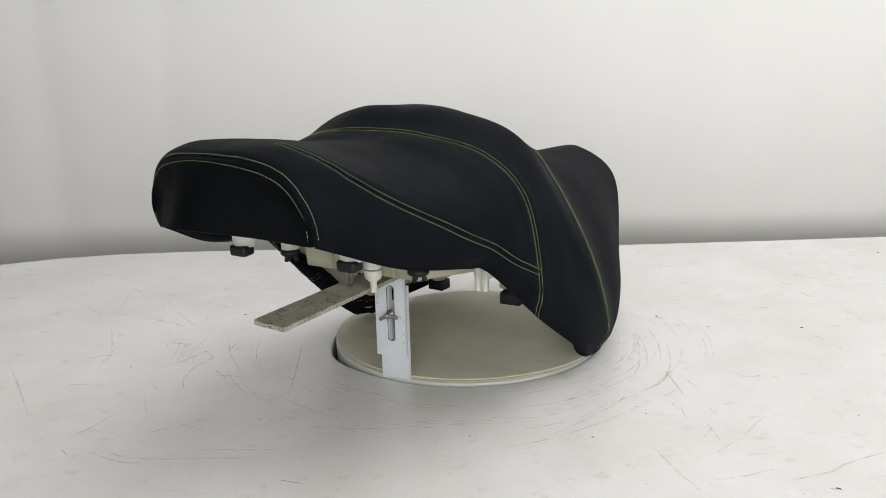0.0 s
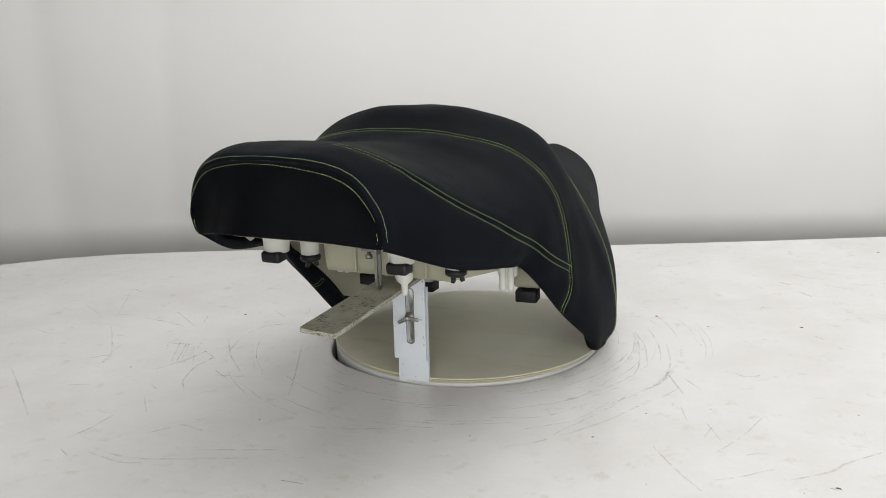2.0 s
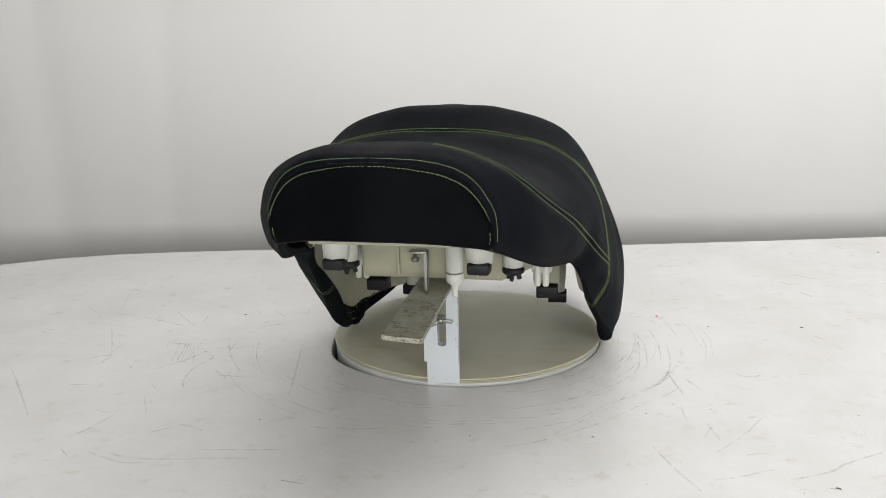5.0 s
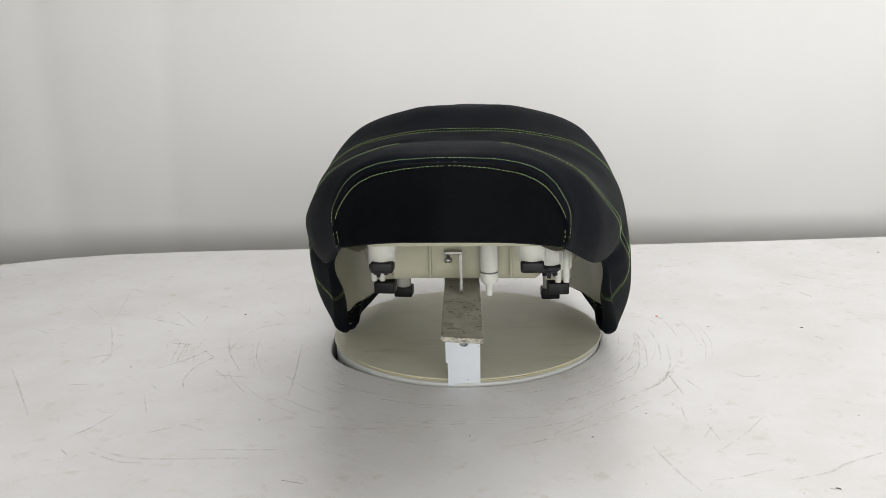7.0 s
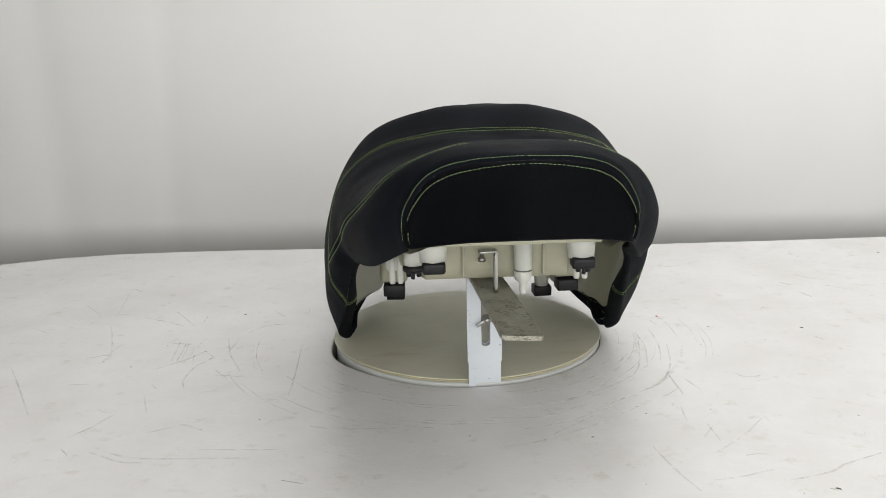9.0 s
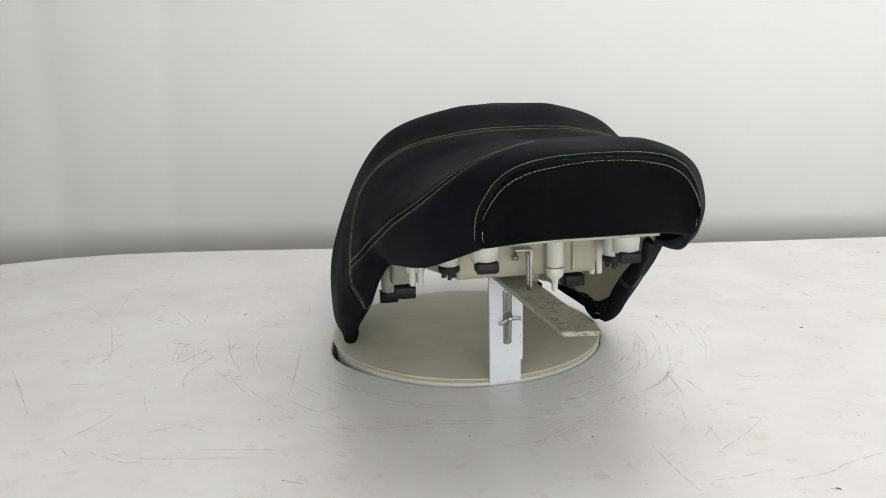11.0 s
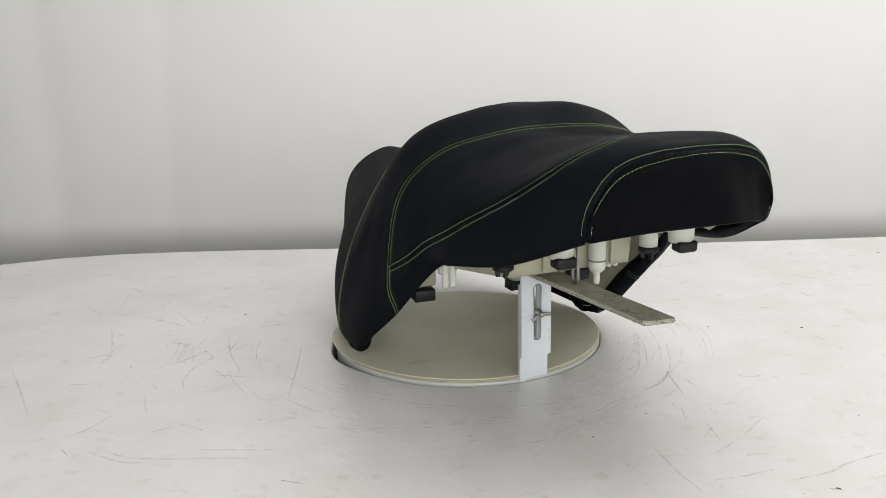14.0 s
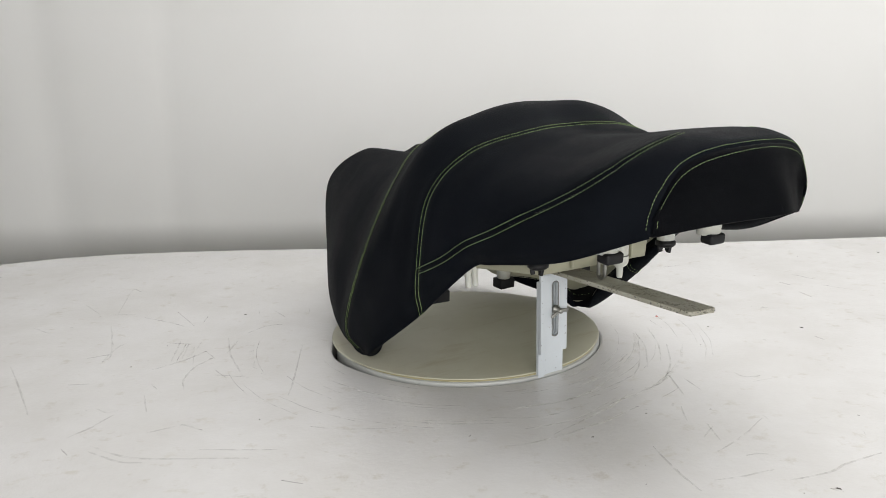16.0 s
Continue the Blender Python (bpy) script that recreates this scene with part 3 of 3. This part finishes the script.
def blend(n, at, even):
    """Weights of a smooth curve through n points, at the given stations."""
    at = np.asarray(at, float)
    w = np.zeros((len(at), n))
    for row, s in enumerate(at):
        k = min(max(int(s), 0), n - 2)
        t = s - k
        for j, c in zip((k - 1, k, k + 1, k + 2), (-0.5 * t + t * t - 0.5 * t**3, 1 - 2.5 * t * t + 1.5 * t**3, 0.5 * t + 2 * t * t - 1.5 * t**3, -0.5 * t * t + 0.5 * t**3)):
            if j < 0 and even:
                w[row, 1] += c
            elif j < 0:
                w[row, 0] += 2 * c
                w[row, 1] -= c
            elif j > n - 1:
                w[row, n - 1] += 2 * c
                w[row, n - 2] -= c
            else:
                w[row, j] += c
    return w


def skin(v, u):
    """Points of the right half of the cover; v runs from lip to rear, u from the middle to the edge."""
    v, u = np.broadcast_arrays(np.asarray(v, float), np.asarray(u, float))
    a = blend(12, v.ravel(), False)
    out = [np.einsum("pi,pj,ij->p", a, blend(6, u.ravel(), k > 0), NET[..., k]) for k in range(3)]
    return np.stack(out, -1).reshape(*v.shape, 3)


def skin_normal(v, u):
    e = 0.02
    dv = skin(np.clip(v + e, 0, TOP), u) - skin(np.clip(v - e, 0, TOP), u)
    du = skin(v, np.clip(u + e, 0, 5)) - skin(v, np.clip(u - e, 0, 5))
    n = np.cross(du, dv)
    n /= np.linalg.norm(n, axis=-1, keepdims=True) + 1e-12
    return n


# the side seam: how far from the middle it lies at each station
SIDE_V = [2.88, 2.89, 2.905, 2.93, 2.985, 3.10, 3.27, 3.45, 3.73, 4.05, 4.35, 4.60, 5.07, 5.40, 6.0, 7.0]
SIDE_U = [0.0, 0.55, 1.20, 1.75, 2.09, 2.28, 2.49, 2.66, 2.92, 3.245, 3.495, 3.675, 3.84, 3.88, 3.89, 3.85]


def side_u(v):
    v = np.asarray(v, float)
    f = np.interp(v, SIDE_V, SIDE_U)
    w = 0.34 * np.clip((v - 2.99) / 0.9, 0, 1)
    g = sum(np.interp(v + k * w, SIDE_V, SIDE_U) for k in (-1, -0.6, -0.2, 0.2, 0.6, 1)) / 6
    return np.where(v > 2.99, g, f)


def seam_path(kind, n=500):
    """v and u along a seam of the right half, from the middle outwards."""
    if kind == "side":
        v = 2.88 + (SHOE_V - 2.88) * np.linspace(0, 1, n) ** 2
        return v, side_u(v)
    at, end = {"nose": (NOSE_V, 4.85), "horseshoe": (SHOE_V, 5.0), "back": (9.0, 4.75)}[kind]
    return np.full(n, at), np.linspace(0, end, n)


SEAMS = {k: skin(*seam_path(k)) for k in ("nose", "side", "horseshoe", "back")}
SEAMS["side"] = SEAMS["side"][seam_path("side")[1] > 1.1]
SEAM_POINTS = np.vstack([p[::2] for p in SEAMS.values()])


def hollow(v, u):
    """The dip behind the bolster."""
    return -0.011 * np.exp(-(((v - 9.55) / 0.36) ** 2)) * np.clip((4.3 - u) / 1.2, 0, 1)


def relief(v, u):
    """The cover with its seams drawn in and its panels slightly puffed beside them."""
    p, n = skin(v, u), skin_normal(v, u)
    flat = p.reshape(-1, 3)
    d = np.concatenate([np.sqrt(((c[:, None] - SEAM_POINTS[None]) ** 2).sum(-1)).min(1) for c in np.array_split(flat, max(1, len(flat) // 1500))]).reshape(v.shape)
    lift = -0.0019 * np.exp(-((d / 0.0022) ** 2)) + 0.0006 * np.exp(-(((d - 0.009) / 0.006) ** 2))
    wave = np.array([noise.noise((x * 14, y * 14, z * 14)) for x, y, z in flat]).reshape(v.shape)
    return p + n * (lift + 0.0003 * wave + hollow(v, u))[..., None]


def both(g):
    m = g.copy()
    # the foam bulges a little more on this side of the bolster
    m[..., 0] *= -1 - 0.024 * np.exp(-(((g[..., 2] - 0.25) / 0.06) ** 2) - ((g[..., 1] + 0.10) / 0.11) ** 2)
    return [g, m[:, ::-1] if g.ndim == 3 else m]


def at_seat(grids):
    r, o = np.array(SEAT_AT.to_3x3()), np.array(SEAT_AT.translation)
    return [g @ r.T + o for g in grids]


def edge_frame(v):
    """Along the cover's lower edge: the point, the way outwards and the way down."""
    u = np.full_like(v, 5.0)
    p, n = skin(v, u), skin_normal(v, u)
    down = p - skin(v, u - 0.15)
    down /= np.linalg.norm(down, axis=-1, keepdims=True)
    return p, n, down


def padding(v, u):
    """Thickness of cover and foam: thin over the pan, thick in the wings."""
    a, b = np.clip((v - 6.0) / 1.6, 0, 1), np.clip((u - 2.8) / 1.8, 0, 1)
    tip = 1 - 0.75 * np.exp(-(((v - 9.1) / 0.95) ** 2))
    point = 1 - 0.6 * np.exp(-(((v - 9.1) / 0.5) ** 2)) * np.clip((u - 3.9) / 0.8, 0, 1)
    return 0.0105 * point + 0.012 * tip * a * a * (3 - 2 * a) * b * b * (3 - 2 * b)


def hem_roll(v, a):
    """A point on the rolled lower edge, a radians round from the outside, and the way out of it."""
    p, n, down = edge_frame(v)
    thin = 1 - 0.72 * np.exp(-(((v - 9.15) / 0.55) ** 2))
    half = (padding(v, np.full_like(v, 5.0)) * thin + 0.007 * np.exp(-(((v - 3.4) / 0.8) ** 2)))[:, None] / 2
    a = np.broadcast_to(np.asarray(a, float), v.shape)[:, None]
    return p - n * half * (1 - np.cos(a)) + down * half * 0.75 * np.sin(a), n * np.cos(a) + down * np.sin(a)


def lining_at(v, u):
    return skin(v, u) - skin_normal(v, u) * (padding(v, u) - hollow(v, u) + 0.0014)[..., None]


def build_seat():
    seat = empty("motorcycle_seat", "black vinyl motorcycle seat with lime green double stitching", "motorcycle seat")

    def panel(name, v, u, mat, label):
        return from_grid(name, at_seat(both(relief(v, u))), mat, seat, label)

    lin = np.linspace
    v, u = np.meshgrid(lin(0, NOSE_V, 44), lin(0, 5, 84), indexing="ij")
    panel("nose_panel", v, u, GRIP, "matt black gripper fabric panel")
    v, s = np.meshgrid(np.concatenate([lin(NOSE_V, 2.88, 22)[:-1], 2.88 + (SHOE_V - 2.88) * lin(0, 1, 120) ** 2]), lin(0, 1, 80), indexing="ij")
    lo = np.where(v < 2.88, 0, side_u(np.maximum(v, 2.88)))
    panel("side_panel", v, lo + (5 - lo) * s, VINYL, "smooth black vinyl side panel")
    v, s = np.meshgrid(2.88 + (SHOE_V - 2.88) * lin(0.002, 1, 120) ** 2, lin(0, 1, 90), indexing="ij")
    panel("seat_panel", v, side_u(v) * s, VINYL, "smooth black vinyl seat panel")
    v, u = np.meshgrid(lin(SHOE_V, 9, 60), lin(0, 5, 110), indexing="ij")
    panel("bolster_panel", v, u, VINYL, "raised black vinyl bolster")
    v, u = np.meshgrid(lin(9, 11, 60), lin(0, 5, 100), indexing="ij")
    panel("rear_panel", v, u, VINYL, "black vinyl rear panel")

    # hem: the cover rolls round its lower edge and is stapled inside
    v = lin(2.0, TOP, 260)
    p, n, down = edge_frame(v)
    rag = np.array([0.004 * noise.noise((t * 5, 0.3, 0)) + 0.002 * noise.noise((t * 19, 0.9, 0)) for t in v])[:, None]
    full = padding(v, np.full_like(v, 5.0))[:, None]
    wide = (0.004 + 0.009 * np.exp(-(((v - 6.2) / 1.5) ** 2)) + 0.026 * np.exp(-(((v - 9.9) / 1.1) ** 2)) + 0.016 * np.exp(-(((v - 2.9) / 1.2) ** 2)))[:, None]
    turn = lin(0, math.pi, 11)
    rows = [hem_roll(v, a)[0] for a in turn]
    inner = rows[-1]
    rows += [inner * 0.6 + (p - n * full) * 0.4 - down * 0.005, p - down * 0.011 - n * (full + 0.0006), p - down * (0.013 + wide + rag) - n * (full + 0.0015)]
    # under the nose the cover is pulled flat across instead
    under = np.exp(-(((v - 2.0) / 0.6) ** 2))[:, None]
    reach = np.concatenate([np.clip((turn - 1.2) / 2.0, 0, 1) * 0.35, [0.5, 0.7, 1.0]])
    for k, f in enumerate(reach):
        if f > 0:
            rows[k] = rows[k] * (1 - under) + (p + np.array((-0.015 * f, 0.004 * f, 0.007 * f * f))) * under
    hem = np.stack(rows, 1)
    from_grid("hem", at_seat(both(hem)), VINYL, seat, "rolled black vinyl hem drawn in round the edge")
    u = lin(0, 5, 60)
    p = skin(np.zeros(60), u)
    lip = np.stack([p, p + (0, 0.003, -0.0015), p + (0, 0.008, -0.001), p + (0, 0.016, 0.004)], 1)
    from_grid("lip_hem", at_seat(both(lip)), FELT, seat)

    # moulded pan: inner shell and ribbed floor
    v, u = np.meshgrid(lin(2.4, TOP, 100), lin(0, 4.86, 60), indexing="ij")
    shell = skin(v, u) - skin_normal(v, u) * (padding(v, u) - hollow(v, u))[..., None]
    pan = from_grid("pan", at_seat(both(shell)), PAN, seat, "milky plastic seat pan")
    # black lining turned in over the pan's rim in the wings
    v, k = np.meshgrid(lin(6.4, TOP, 150), lin(0, 1, 10), indexing="ij")
    deep = np.clip((v - 7.6) / 1.2, 0, 1)
    ragged = np.array([0.05 * noise.noise((x * 5, 0.7, 0)) + 0.03 * noise.noise((x * 17, 0.2, 0)) for x in v[:, 0]])[:, None]
    low = 4.95 - 0.12 * np.exp(-(((v - 9.1) / 0.5) ** 2))
    u = low + (4.78 - 0.42 * deep * deep * (3 - 2 * deep) + ragged - low) * k
    lining = lining_at(v, u)
    for g in at_seat(both(lining)):
        from_grid("lining", [g], FELT, seat, "black lining with a ragged cut edge")
    v = lin(2.0, 9.4, 260)
    e = skin(v, np.full_like(v, 4.95))
    zc = np.interp(e[:, 1], [-0.44, -0.36, -0.270, -0.258, -0.254, -0.15, 0.05], [0.236, 0.226, 0.215, 0.205, 0.150, 0.142, 0.136])
    narrow = 1 - 0.28 * np.exp(-(((v - 2.2) / 1.2) ** 2))
    edge_x = (e[:, 0] - 0.009) * narrow
    beam = np.clip((e[:, 1] + 0.262) / 0.006, 0, 1)
    beam_x = np.interp(e[:, 1], [-0.26, -0.17, -0.15, -0.10], [0.074, 0.100, 0.124, 0.136])
    flat_x = edge_x * 0.62 * (1 - beam) + beam_x * beam
    wall_x = edge_x * (1 - beam) + (beam_x + 0.008) * beam
    wall_z = np.maximum(e[:, 2] + 0.008, zc - 0.02) * (1 - beam) + np.interp(e[:, 1], [-0.26, -0.17, -0.10, 0.0], [0.25, 0.24, 0.20, 0.145]) * beam
    rows = []
    for s in lin(0, 1, 30):
        f, k = np.clip(s / 0.62, 0, 1), np.clip((s - 0.62) / 0.38, 0, 1)
        k = k ** 1.5
        rows.append(np.stack([flat_x * f + (wall_x - flat_x) * np.clip((s - 0.62) / 0.38, 0, 1), e[:, 1], zc * (1 - k) + wall_z * k], -1))
    floor_grid = np.stack(rows, 1)
    front = np.stack([skin(np.zeros(30), lin(0, 5, 30)) * (0.8, 1, 1) + (0, 0.012, 0.001), floor_grid[0]])
    from_grid("pan_floor", at_seat(both(floor_grid) + both(front)), PAN, pan)
    return seat, pan


def stitch_line(seat, kind, shift, mat, label):
    """A row of single stitches beside a seam, on both halves."""
    v, u = seam_path("back" if kind == "lining" else kind, 900)
    if kind == "side":
        v, u = v[u > 0.75], u[u > 0.75]
    if kind == "lining":
        v = np.linspace(8.4, 10.9, 400)
        u = 4.74 - 0.16 * np.clip((v - 8.4) / 0.8, 0, 1)
    elif kind in ("horseshoe", "back"):
        # step along the cover, so that the row stays on it round corners
        step = np.linalg.norm(skin(v + 0.02, u) - skin(v - 0.02, u), axis=-1) / 0.04
        v, shift = v + shift / np.maximum(step, 0.012), 0.0
    p, n = skin(v, u), skin_normal(v, u)
    if kind == "lining":
        p, n = lining_at(v, u), -n
    if kind == "horseshoe":
        # the seam turns in round the lower edge of the wing
        e, out = hem_roll(np.full(60, v[-1]), np.linspace(0.05, 2.7, 60))
        p, n = np.vstack([p, e]), np.vstack([n, out])
    t = np.gradient(p, axis=0)
    t /= np.linalg.norm(t, axis=1, keepdims=True) + 1e-12
    if kind == "nose":
        # the rows bear outwards low on the flanks; set them down on the cover
        shift = (shift + (0.0036 if shift < 0 else 0.0030) * np.clip((u - 0.9) / 3.6, 0, 1))[:, None]
        gv, gu = np.meshgrid(np.linspace(0.3, 2.9, 150), np.linspace(0, 5, 260), indexing="ij")
        cover, out = skin(gv, gu).reshape(-1, 3), skin_normal(gv, gu).reshape(-1, 3)
        want = p + np.cross(n, t) * shift
        near = np.array([((cover - w) ** 2).sum(1).argmin() for w in want[::3]])
        at = np.arange(len(near)) * 3.0
        soften = np.ones(9) / 9
        p, n = [np.stack([np.interp(np.arange(len(p)), at, np.convolve(np.pad(f[near][:, k], 4, mode="edge"), soften, mode="valid")) for k in range(3)], -1) for f in (cover, out)]
        n /= np.linalg.norm(n, axis=1, keepdims=True)
        t, shift = np.gradient(p, axis=0), 0.0
        t /= np.linalg.norm(t, axis=1, keepdims=True) + 1e-12
    q = p + np.cross(n, t) * shift + n * 0.00055
    arc = np.concatenate([[0], np.cumsum(np.linalg.norm(np.diff(q, axis=0), axis=1))])
    pitch, half = {"side": (0.0042, 0.0013), "lining": (0.0105, 0.0026)}.get(kind, (0.0039, 0.0014))
    verts, faces = [], []
    r, o = np.array(SEAT_AT.to_3x3()), np.array(SEAT_AT.translation)
    for s in np.arange(pitch / 2, arc[-1], pitch):
        at = np.array([np.interp(s, arc, q[:, k]) for k in range(3)])
        tt = np.array([np.interp(s, arc, t[:, k]) for k in range(3)])
        nn = np.array([np.interp(s, arc, n[:, k]) for k in range(3)])
        b = np.cross(nn, tt)
        for mirror in (1, -1):
            o0 = len(verts)
            for along, wide, up in ((-half, 0.00018, -0.0005), (-half * 0.8, 0.00023, 0.0), (half * 0.8, 0.00023, 0.0), (half, 0.00018, -0.0005)):
                for side in (-1, 1):
                    c = at + tt * along + b * wide * side + nn * up
                    g = c.reshape(1, 3)
                    verts.append(tuple(both(g)[mirror < 0].reshape(3) @ r.T + o))
                c = at + tt * along + nn * (up + 0.00022)
                verts.append(tuple(both(c.reshape(1, 3))[mirror < 0].reshape(3) @ r.T + o))
            for k in range(3):
                a0 = o0 + 3 * k
                faces += [(a0, a0 + 3, a0 + 5, a0 + 2), (a0 + 2, a0 + 5, a0 + 4, a0 + 1)]
    me = bpy.data.meshes.new("stitching")
    me.from_pydata(verts, [], faces)
    bm = bmesh.new()
    bm.from_mesh(me)
    bpy.data.meshes.remove(me)
    return tagged(part("stitching", bm, mat, seat, label), kind="stuff")


def build_stitching(seat):
    for kind in ("nose", "side", "horseshoe", "back"):
        for shift in ((-0.0068, 0.0028) if kind == "nose" else (-0.0031, 0.0031)):
            stitch_line(seat, kind, shift, PALE_THREAD if kind in ("side", "nose") else THREAD, "lime green stitching")
    stitch_line(seat, "lining", 0.0, PALE_THREAD, "long pale basting stitches in the lining")


def build_fittings(seat, pan):
    """Rubber buffers, clips, blocks and moulded bosses under the pan."""
    for x, y in ((0.062, -0.362), (-0.0795, -0.3546)):
        boss = part("boss", turned_bm([(0.0125, 0.0), (0.014, 0.02), (0.0155, 0.045)], 24), BOSS, pan, "milky plastic boss", True, pose(x, y + 0.006, 0.195))
        part("buffer", box_bm((0.0220, 0.0165, 0.0115), (0, 0, 0), 0.003, 3), RUBBER, boss, "black rubber buffer", True, pose(x, y, 0.1915, 4, 0, SEAT_YAW))
    for x, y in ((0.0872, -0.2765), (-0.092, -0.2618)):
        boss = part("boss", turned_bm([(0.010, 0.0), (0.0105, 0.012), (0.011, 0.04)], 24), BOSS, pan, "", True, pose(x, y, 0.171))
        part("clip", turned_bm([(0.009, 0.0), (0.0115, 0.002), (0.0115, 0.006), (0.009, 0.0075), (0.009, 0.010)], 20), RUBBER, boss, "black push clip", True, pose(x, y, 0.163))
        for k in range(3):
            a = k * 2.1 + 0.4
            part("prong", box_bm((0.005, 0.004, 0.008), (0, 0, 0), 0.001), RUBBER, boss, "", True, pose(x + 0.006 * math.cos(a), y + 0.006 * math.sin(a), 0.1605, 12 * math.sin(a), -12 * math.cos(a), math.degrees(a)))
    for x, y, z in ((0.1155, -0.100, 0.0945), (-0.1042, -0.0831, 0.0941), (0.124, 0.075, 0.035), (-0.094, 0.09, 0.037)):
        stem = turned_bm([(0.010, 0.0), (0.0115, 0.02), (0.013, 0.05)], 20) if y > 0 else box_bm((0.034, 0.020, 0.046), (0, 0.004, 0.026), 0.004)
        boss = part("boss", stem, BOSS if y > 0 else PAN, pan, "", True, pose(x, y, z + 0.006))
        part("block", box_bm((0.0265, 0.022, 0.0150), (0, 0, 0), 0.0015), RUBBER, boss, "square black rubber block", True, pose(x, y, z, 3, 0, SEAT_YAW + (4 if x > 0 else -4)))
    tube = part("drain_tube", turned_bm([(0.0028, 0.0), (0.0034, 0.002), (0.0038, 0.012), (0.0085, 0.016), (0.0098, 0.020), (0.0094, 0.026), (0.0088, 0.0265), (0.0093, 0.027), (0.0098, 0.06), (0.0115, 0.08)], 28), BOSS, pan, "stepped white drain tube", True, pose(0.0243, -0.2665, 0.134))
    part("grime_ring", turned_bm([(0.0093, 0.0), (0.0096, 0.0004), (0.0096, 0.0014), (0.0093, 0.0018)], 28), DARK_STEEL, tube, "dark ring round the joint", True, pose(0.0243, -0.2665, 0.1596))
    # hollow moulded legs beside the arch
    for x, y in ((0.112, -0.179), (-0.105, -0.160)):
        leg = part("moulded_leg", box_bm((0.024, 0.010, 0.062), (0, 0.004, 0.042), 0.004), BOSS, pan, "milky forked leg", True, pose(x, y, 0.126, -6, 0, 0))
        for k in (-1, 1):
            part("prong", turned_bm([(0.0026, 0.0), (0.0036, 0.0015), (0.0042, 0.022), (0.0048, 0.04)], 16), BOSS, leg, "", True, pose(x + 0.0048 * k, y, 0.122, -6, 0, 0))
    # ledge and upright ribs on the face of the cross beam
    ledge = part("ledge", box_bm((0.142, 0.012, 0.011), (0, 0, 0), 0.002), PAN, pan, "", True, SEAT_AT @ pose(0, -0.262, 0.2095))
    for x in (-0.036, 0.050):
        part("rib", box_bm((0.0022, 0.005, 0.050), (0, 0, 0), 0.0008), PAN, ledge, "", False, SEAT_AT @ pose(x, -0.258, 0.178))
    # ribs across the pan floor
    for y in (-0.415, -0.385):
        part("rib", box_bm((0.15, 0.003, 0.010), (0, 0, 0), 0.001), PAN, pan, "", False, SEAT_AT @ pose(0, y, np.interp(y, [-0.44, -0.36], [0.232, 0.222])))


wear_the_table()
turntable = build_turntable()
bracket = build_bracket()
chip_the_bracket(bracket)
seat, pan = build_seat()
build_stitching(seat)
build_fittings(seat, pan)


def motions():
    rows = [(t, pose(0, 0, 0, 0, 0, RATE * (t - FACING))) for t in (0.0, 2.0, 4.0, 6.0, 8.0, 10.0, 12.0, 14.0, 16.0)]
    walk(turntable, rows)
    walk(bracket, rows)
    walk(seat, rows)


motions()
